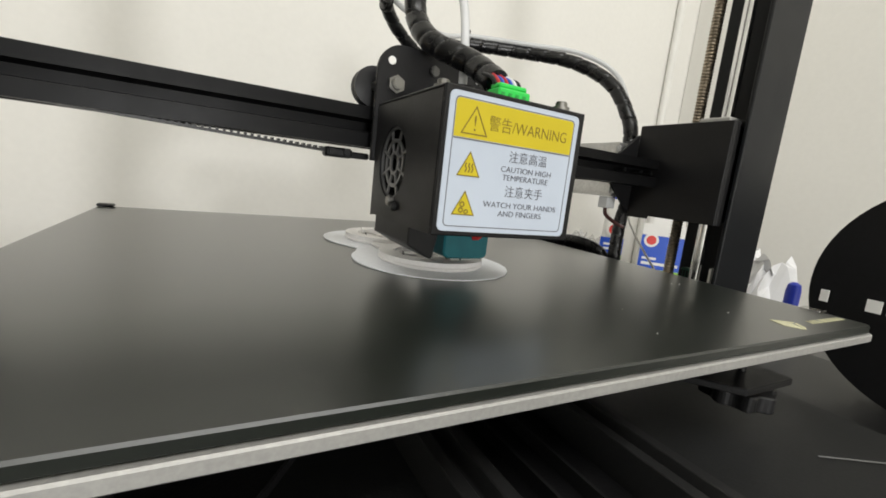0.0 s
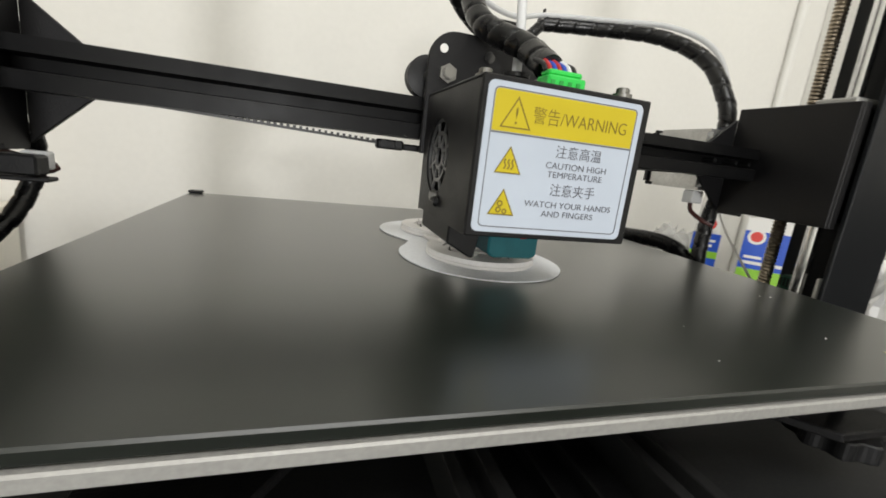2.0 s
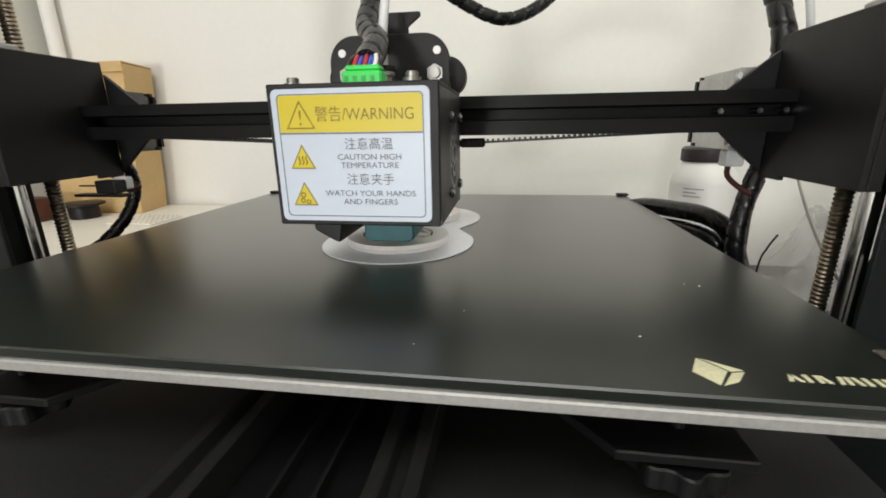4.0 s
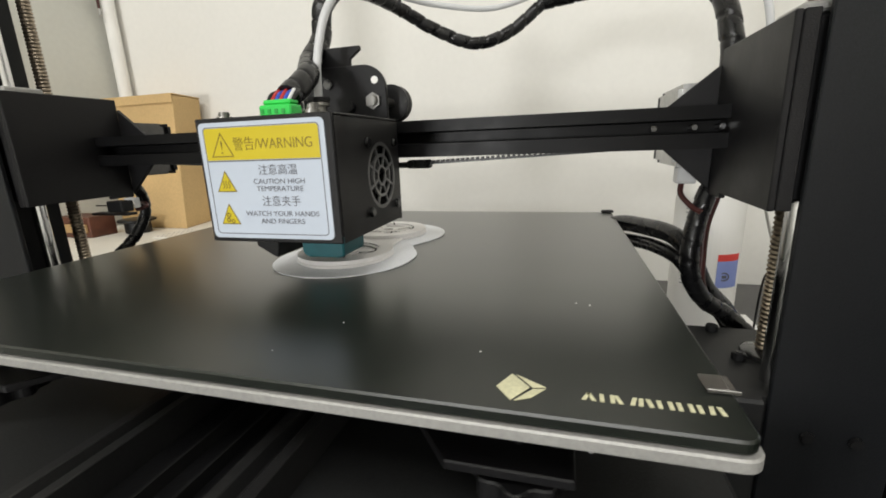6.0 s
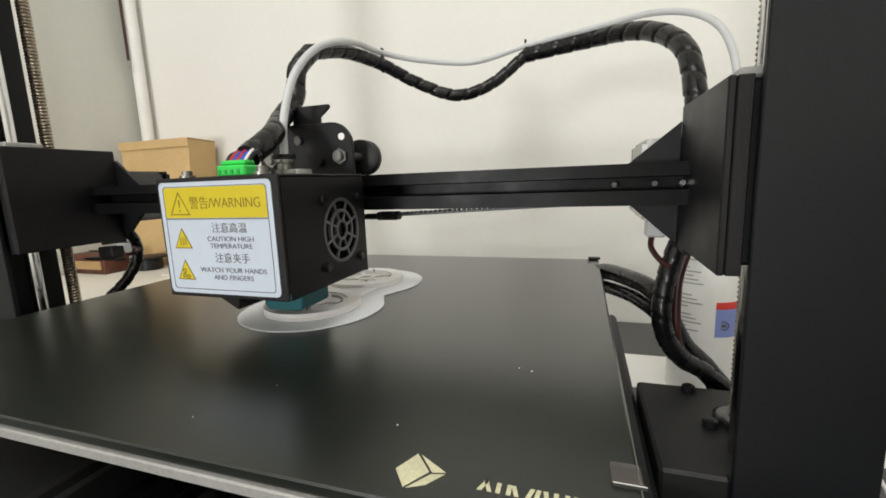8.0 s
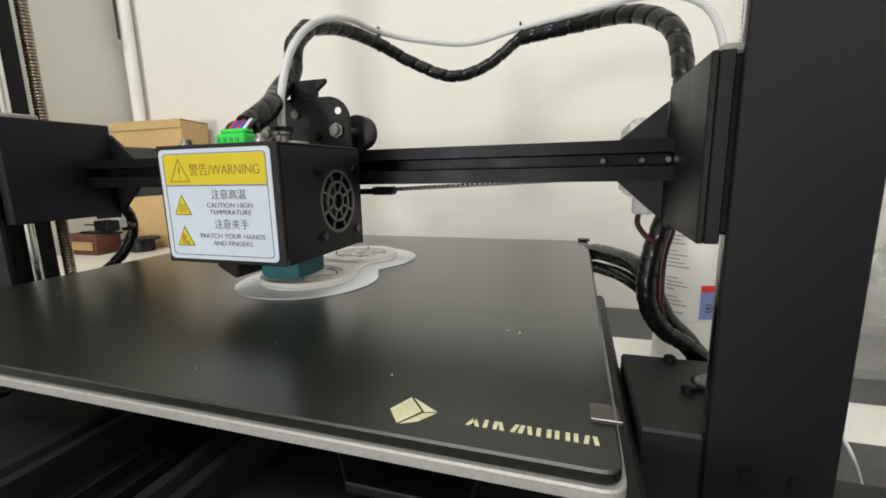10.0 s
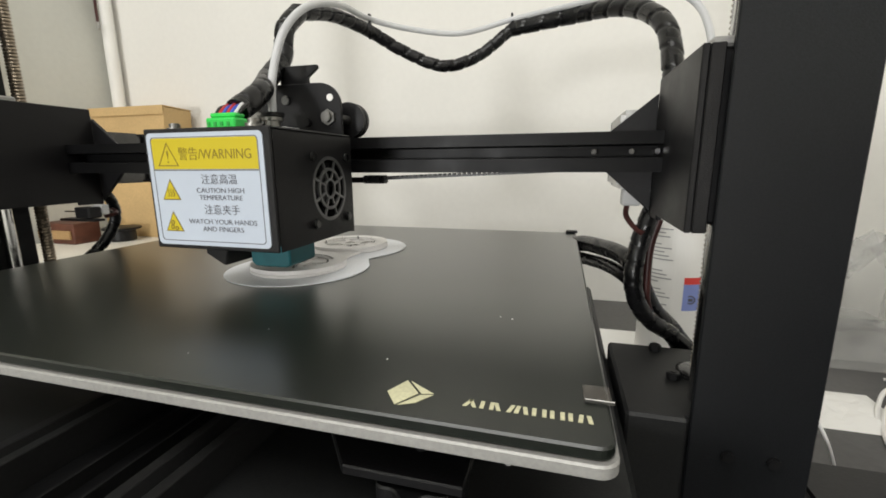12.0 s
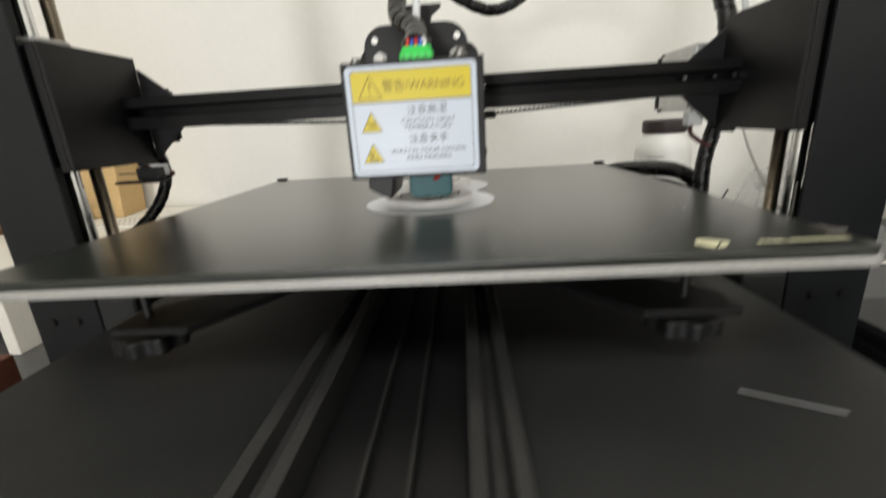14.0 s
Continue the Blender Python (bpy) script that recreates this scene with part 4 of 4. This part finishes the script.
# limit switch below the west bracket
SWITCH = thing("limit_switch", (-0.215, 0.11, 0.03), "small black and white limit switch on a thin arm", "switch")
part("body", box(-0.2300, -0.2120, 0.1000, 0.1120, 0.0270, 0.0370, 0.001), M_BLACK_PLASTIC, SWITCH)
part("connector", box(-0.2250, -0.2130, 0.1125, 0.1200, 0.0290, 0.0385, 0.001), M_PTFE, SWITCH, "white connector")
part("arm", box(-0.2520, -0.2080, 0.1010, 0.1110, 0.0240, 0.0262, 0.0006), M_STEEL_BLACK, SWITCH)
part("lever", box(-0.2480, -0.2300, 0.1035, 0.1065, 0.0320, 0.0332, 0.0003), M_BOLT, SWITCH)

# ---- on the table, west ----
BOARD_Z = -0.0856
board = thing("white_board", (-0.6, 0.42, TABLE_Z), "low white laminate shelf standing on the table", "shelf")
part("top", box(-0.862, -0.514, 0.191, 0.664, BOARD_Z - 0.016, BOARD_Z, 0.0015), M_WHITE_BOARD, board)
for px in (-0.852, -0.526):
    part("side", box(px - 0.008, px + 0.008, 0.20, 0.655, TABLE_Z, BOARD_Z - 0.0162, 0.001), M_WHITE_BOARD, board)
bt = 0.1977
carton = thing("cardboard_box", (-0.72, 0.60, BOARD_Z), "closed brown cardboard box", "box")
body = box(-0.8225, -0.6378, 0.5600, 0.656, BOARD_Z, bt - 0.001, 0.0012)
for v in body.verts:
    if v.co.x > -0.7:
        k = (v.co.z - BOARD_Z) / (bt - BOARD_Z)
        v.co.x += 0.0230 * k - 0.024 * (v.co.y - 0.56) / 0.096
part("body", body, M_CARD, carton)
part("flap", extrude([(-0.8235, 0.5590), (-0.6142, 0.5590), (-0.6390, 0.6570), (-0.8235, 0.6570)], "z", bt, bt + 0.0024, 0.0004), M_CARD, carton)
part("flap", extrude([(-0.8235, 0.5588), (-0.6142, 0.5588), (-0.6136, 0.5565), (-0.8235, 0.5565)], "z", bt - 0.016, bt + 0.0020, 0.0003), M_CARD, carton)
mat_ = thing("perforated_mat", (-0.57, 0.49, BOARD_Z), "cream perforated plastic mat", "mat")
mb = box(-0.615, -0.525, 0.455, 0.534, BOARD_Z + 0.0002, BOARD_Z + 0.0035, 0.0008)
part("sheet", mb, M_WHITE_BOARD, mat_)
for i in range(9):
    for j in range(6):
        part("hole", rod((-0.609 + i * 0.0098, 0.462 + j * 0.0130, BOARD_Z + 0.0036), (-0.609 + i * 0.0098, 0.462 + j * 0.0130, BOARD_Z + 0.0039), 0.0017, 8), M_GREY_TEXT, mat_)
wood = thing("wooden_block", (-0.81, 0.47, BOARD_Z), "dark red-brown wooden block", "block")
part("block", box(-0.8610, -0.7614, 0.444, 0.500, BOARD_Z, BOARD_Z + 0.043, 0.002), M_BROWN, wood)
part("block_strip", box(-0.8560, -0.7665, 0.4385, 0.4438, BOARD_Z + 0.011, BOARD_Z + 0.029, 0.001), M_CARD_EDGE, wood)
tin = thing("black_tin", (-0.7166, 0.5114, BOARD_Z), "small black tin with a flat lid", "tin")
part("tin", lathe([(0.0225, 0), (0.0247, 0.002), (0.0247, 0.0225), (0.0225, 0.0245)], (-0.7166, 0.5114, BOARD_Z), 28), M_BLACK_PLASTIC, tin, smooth=True)
part("lid", lathe([(0.0337, 0), (0.036, 0.001), (0.036, 0.0045), (0.0337, 0.0056)], (-0.7166, 0.5114, BOARD_Z + 0.0247), 28), M_BLACK_PLASTIC, tin, smooth=True)
plank = thing("brown_board", (-0.29, 0.02, TABLE_Z), "dark brown wooden board on the table", "board")
part("plank", box(-0.46, -0.335, -0.15, 0.048, TABLE_Z, -0.105, 0.001), M_BROWN, plank)

# ---- on the table, east ----
jug = thing("chemical_bottle", (0.350, 0.418, TABLE_Z), "white plastic bottle with a hazard label and dark cap", "bottle")
part("body", lathe([(0.036, 0), (0.039, 0.003), (0.039, 0.188), (0.036, 0.202), (0.029, 0.212), (0.027, 0.216)], (0.350, 0.418, TABLE_Z), 40), M_HDPE, jug, smooth=True)
part("cap", lathe([(0.0295, 0), (0.0305, 0.002), (0.0305, 0.016), (0.027, 0.0185)], (0.350, 0.418, TABLE_Z + 0.2165), 32), M_DARK_CAP, jug, "dark screw cap", smooth=True)


def wrap_patch(c, r, a0, a1, z0, z1, n=10):
    """A thin label patch on a round bottle."""
    bm = bmesh.new()
    rows = []
    for rr in (r, r + 0.0003):
        for z in (z0, z1):
            rows.append([bm.verts.new((c[0] + rr * math.sin(radians(a0 + (a1 - a0) * k / n)), c[1] - rr * math.cos(radians(a0 + (a1 - a0) * k / n)), z)) for k in range(n + 1)])
    for p, q in ((rows[0], rows[1]), (rows[2], rows[3]), (rows[0], rows[2]), (rows[1], rows[3])):
        for k in range(n):
            bm.faces.new((p[k], p[k + 1], q[k + 1], q[k]))
    bm.faces.new((rows[0][0], rows[1][0], rows[3][0], rows[2][0]))
    bm.faces.new((rows[0][n], rows[1][n], rows[3][n], rows[2][n]))
    return bm


jc = (0.350, 0.418)
part("label_sheet", wrap_patch(jc, 0.0391, -75, 62, -0.112, 0.000, 20), M_PAPER, jug, "white printed label")
part("label_red", wrap_patch(jc, 0.0395, 5, 48, -0.0740, -0.0655), M_RED, jug)
part("label_blue", wrap_patch(jc, 0.0395, 5, 48, -0.1080, -0.0742), M_BLUE_SOFT, jug)
for k in range(22):
    w = (34, 22, 30, 38, 16)[k % 5]
    if k not in (3, 9, 10, 15):
        part("text_line", wrap_patch(jc, 0.0395, -54, -54 + w, -0.0070 - 0.0048 * k, -0.0058 - 0.0048 * k, 6), M_GREY_TEXT, jug)
b = ring(0.0042, 0.0056, 0, 0.0002, (0, 0), 24)
b.transform(Matrix.Translation((jc[0] + 0.0125, jc[1] - 0.0384, -0.0935)) @ Matrix.Rotation(radians(90), 4, "X"))
part("hazard_mark", b, M_INK, jug)
part("hazard_mark", box(jc[0] + 0.0100, jc[0] + 0.0150, jc[1] - 0.0385, jc[1] - 0.0382, -0.0955, -0.0920, 0), M_INK, jug)


def detergent(c, w, turn, top, bands, roundel, label):
    """Tall flat-sided bottle with a banded label and a red roundel."""
    t = thing("detergent_bottle", (c[0], c[1], TABLE_Z), label, "bottle", "detergent bottles on the table")
    d = w * 0.55
    rot = Matrix.Translation((c[0], c[1], 0)) @ Matrix.Rotation(radians(turn), 4, "Z")
    bm = extrude(rounded(-w / 2, w / 2, -d / 2, d / 2, d * 0.35), "z", TABLE_Z, top, 0.003)
    for v in bm.verts:
        if v.co.z > top - 0.01:
            v.co.x *= 0.66
            v.co.y *= 0.72
    bm.transform(rot)
    part("body", bm, M_HDPE, t)
    cap = rod((0, 0, top + 0.0005), (0, 0, top + 0.035), w * 0.2, 24, 0.002)
    cap.transform(rot)
    part("cap", cap, M_BLUE_CAP, t, "blue cap")
    for nm, x0, x1, z0, z1, m, k in bands:
        q = box(x0 * w, x1 * w, -d / 2 - 0.0006 - k * 0.0004, -d / 2 - 0.0002 - k * 0.0004, z0, z1, 0)
        q.transform(rot)
        part(nm, q, m, t)
    for r, m, k in ((roundel[2] * 1.5, M_PAPER, 1), (roundel[2], M_RED, 2)):
        q = rod((roundel[0] * w, -d / 2 - 0.0004 - 0.0004 * k, roundel[1]), (roundel[0] * w, -d / 2 - 0.0002 - 0.0004 * k, roundel[1]), r * w, 28)
        q.transform(rot)
        part("roundel", q, m, t)
    return t


detergent((0.697, 0.505), 0.056, -42, 0.055, (("label_blue", -0.44, 0.44, -0.097, -0.031, M_BLUE, 0), ("label_lime", -0.44, 0.44, -0.081, -0.067, M_LIME, 1),
          ("text_line", -0.3, 0.3, -0.048, -0.043, M_PAPER, 1), ("text_line", -0.3, 0.22, -0.058, -0.053, M_PAPER, 1)), (0.02, -0.012, 0.20),
          "white detergent bottle with blue and lime label band")
detergent((0.892, 0.513), 0.125, -45, 0.040, (("label_blue", -0.42, 0.42, -0.105, -0.022, M_BLUE, 0), ("label_lime", -0.42, 0.42, -0.135, -0.1055, M_LIME, 0),
          ("label_white", -0.42, 0.42, -0.0215, 0.006, M_PAPER, 0), ("text_line", -0.36, -0.1, -0.082, -0.076, M_PAPER, 1), ("text_line", -0.36, 0.3, -0.095, -0.088, M_PAPER, 1)), (-0.24, -0.034, 0.090),
          "broad blue and lime detergent pack with red roundel")


def crumple(name, x0, x1, y0, y1, z0, z1, amp, seed, n=22):
    """A crumpled sheet that stands up as a loose heap."""
    bm = bmesh.new()
    grid = []
    for i in range(n + 1):
        row = []
        for j in range(n + 1):
            u, v = i / n, j / n
            e = min(1, 5 * u * (1 - u)) * min(1, 5 * v * (1 - v))
            p = Vector((x0 + (x1 - x0) * u, y0 + (y1 - y0) * v, 0))
            h = noise.noise(Vector((u * 4 + seed, v * 4, seed))) * 0.5 + noise.noise(Vector((u * 11, v * 11 + seed, 2))) * 0.28
            p.z = z0 + (z1 - z0) * e * max(0.0, min(1, 0.75 + h * 0.8)) + 0.0005
            p.x += amp * noise.noise(Vector((u * 7, v * 7, seed + 5))) * e
            p.y += amp * noise.noise(Vector((u * 7, v * 7, seed + 9))) * e
            row.append(bm.verts.new(p))
        grid.append(row)
    for i in range(n):
        for j in range(n):
            bm.faces.new((grid[i][j], grid[i + 1][j], grid[i + 1][j + 1], grid[i][j + 1]))
    return bm


part("plastic_bag", crumple("plastic_bag", 0.53, 0.74, 0.47, 0.62, TABLE_Z, -0.015, 0.04, 3.1, 26), M_FILM, None, "crumpled clear plastic bag standing on the table", category="bag")
part("plastic_bag", crumple("plastic_bag", 0.54, 0.80, 0.44, 0.60, TABLE_Z, -0.140, 0.03, 7.7, 24), M_FILM, None, "flattened clear plastic bag lying on the table", category="bag")
part("white_bag", crumple("white_bag", 0.55, 0.68, 0.09, 0.22, TABLE_Z, 0.005, 0.03, 5.3, 22), M_TISSUE, None, "crumpled white plastic bag on the table", category="bag")
marker = thing("marker_pen", (0.565, 0.095, TABLE_Z), "blue capped marker standing by the white bag", "pen")
part("barrel", rod((0.565, 0.095, TABLE_Z), (0.567, 0.095, -0.060), 0.0075, 16), M_HDPE, marker, smooth=True)
part("cap", lathe([(0.0085, 0), (0.0085, 0.022), (0.007, 0.030), (0.003, 0.033)], (0.567, 0.095, -0.0600), 18), M_BLUE_CAP, marker, "blue cap", smooth=True)
paper = thing("paper_scrap", (0.44, 0.2, TABLE_Z), "folded white paper lying on the table", "paper")
pb = crumple("paper", 0.465, 0.550, 0.285, 0.370, TABLE_Z, TABLE_Z + 0.006, 0.004, 2.2, 12)
part("sheet", pb, M_PAPER, paper)
sheet2 = thing("paper_sheet", (0.33, 0.28, TABLE_Z), "white paper sheet lying on the table", "paper")
part("sheet", box(0.255, 0.440, 0.395, 0.505, TABLE_Z + 0.0003, TABLE_Z + 0.0015, 0), M_PAPER, sheet2)
cable = thing("white_cable", (0.45, 0.15, TABLE_Z), "thin white cable coiled loosely on the table", "cable")
tz = TABLE_Z + 0.0025
part("strand", hose([(0.70, 0.40, tz), (0.602, 0.376, tz), (0.555, 0.341, tz + 0.006), (0.523, 0.296, tz), (0.503, 0.247, tz), (0.497, 0.218, tz)], 0.0022, 0.004, 8), M_HDPE, cable)
part("strand", hose([(0.70, 0.42, tz + 0.002), (0.61, 0.392, tz + 0.004), (0.565, 0.365, tz + 0.010), (0.540, 0.335, tz + 0.003), (0.525, 0.31, tz)], 0.0022, 0.004, 8), M_HDPE, cable)
part("strand", hose([(0.70, 0.39, tz), (0.617, 0.405, tz + 0.003), (0.589, 0.415, tz)], 0.0018, 0.004, 8), M_HDPE, cable)
wire = thing("thin_wire", (0.385, 0.33, TABLE_Z), "thin dark wire standing bent on the table", "wire")
part("strand", hose([(0.372, 0.31, TABLE_Z + 0.001), (0.372, 0.305, -0.085), (0.378, 0.305, -0.060), (0.386, 0.305, -0.044)], 0.0011, 0.004, 8), M_WIRE_BLACK, wire)
darkbox = thing("black_case", (0.40, 0.08, TABLE_Z), "low black plastic case beside the printer", "case")
part("case", box(0.335, 0.520, -0.22, 0.088, TABLE_Z, -0.112, 0.003, 2), M_BLACK_PLASTIC, darkbox)
part("case_lid", box(0.336, 0.519, -0.219, 0.087, -0.1118, -0.100, 0.003, 2), M_BLACK_PLASTIC, darkbox)

# filament spool east of the printer, standing on its rim
spool = thing("filament_spool", (0.435, -0.0815, -0.1), "black filament spool standing on the black case", "spool")
sr, sy_, sz_ = 0.100, -0.0815, 0.0
for xx in (0.400, 0.465):
    b1 = lathe([(0.026, -0.0015), (sr, -0.0015), (sr, 0.0015), (0.026, 0.0015)], (xx, sy_, sz_), 64, "x")
    part("flange", b1, M_BLACK_PLASTIC, spool, "black plastic flange", smooth=True)
    for oy, half in ((0.0055, 0.0033), (-0.0290, 0.0052), (-0.0425, 0.0050)):
        q = box(xx - 0.0023, xx - 0.0017, oy - half, oy + half, -0.0185, -0.0075, 0.0002)
        part("flange_slot", q, M_HDPE, spool, "white slot")
part("winding", rod((0.4017, sy_, sz_), (0.4633, sy_, sz_), 0.070, 48), M_BLACK_PLASTIC, spool, "black wound filament", smooth=True)

# small crumbs of plastic on the bed and the base
crumb_spots = [(0.060, -0.060), (0.176, 0.012), (0.182, 0.010), (0.075, -0.030), (0.140, -0.045)]
for k, (px, py) in enumerate(crumb_spots):
    r = 0.00028 + 0.00012 * (k % 3)
    part("plastic_crumb", lathe([(r * 0.7, 0), (r, r * 0.5), (r * 0.4, r)], (px, py, 0.0), 7), M_PLA, None, "tiny white plastic crumb on the bed", category="crumb", group="crumbs on the bed")
for px, py in ((0.178, -0.004), (0.184, -0.012)):
    part("plastic_crumb", lathe([(0.0016, 0), (0.002, 0.001), (0.0008, 0.0018)], (px, py, BASE_Z), 7), M_PLA, None, "white plastic crumb on the base", category="crumb", group="crumbs on the base")
fil = thing("filament_scrap", (0.19, -0.1, BASE_Z), "thin grey filament scrap on the base", "scrap")
part("strand", hose([(0.163, -0.088, BASE_Z + 0.001), (0.18, -0.097, BASE_Z + 0.001), (0.197, -0.106, BASE_Z + 0.001)], 0.0004, 0.003, 8), M_GRILLE, fil)
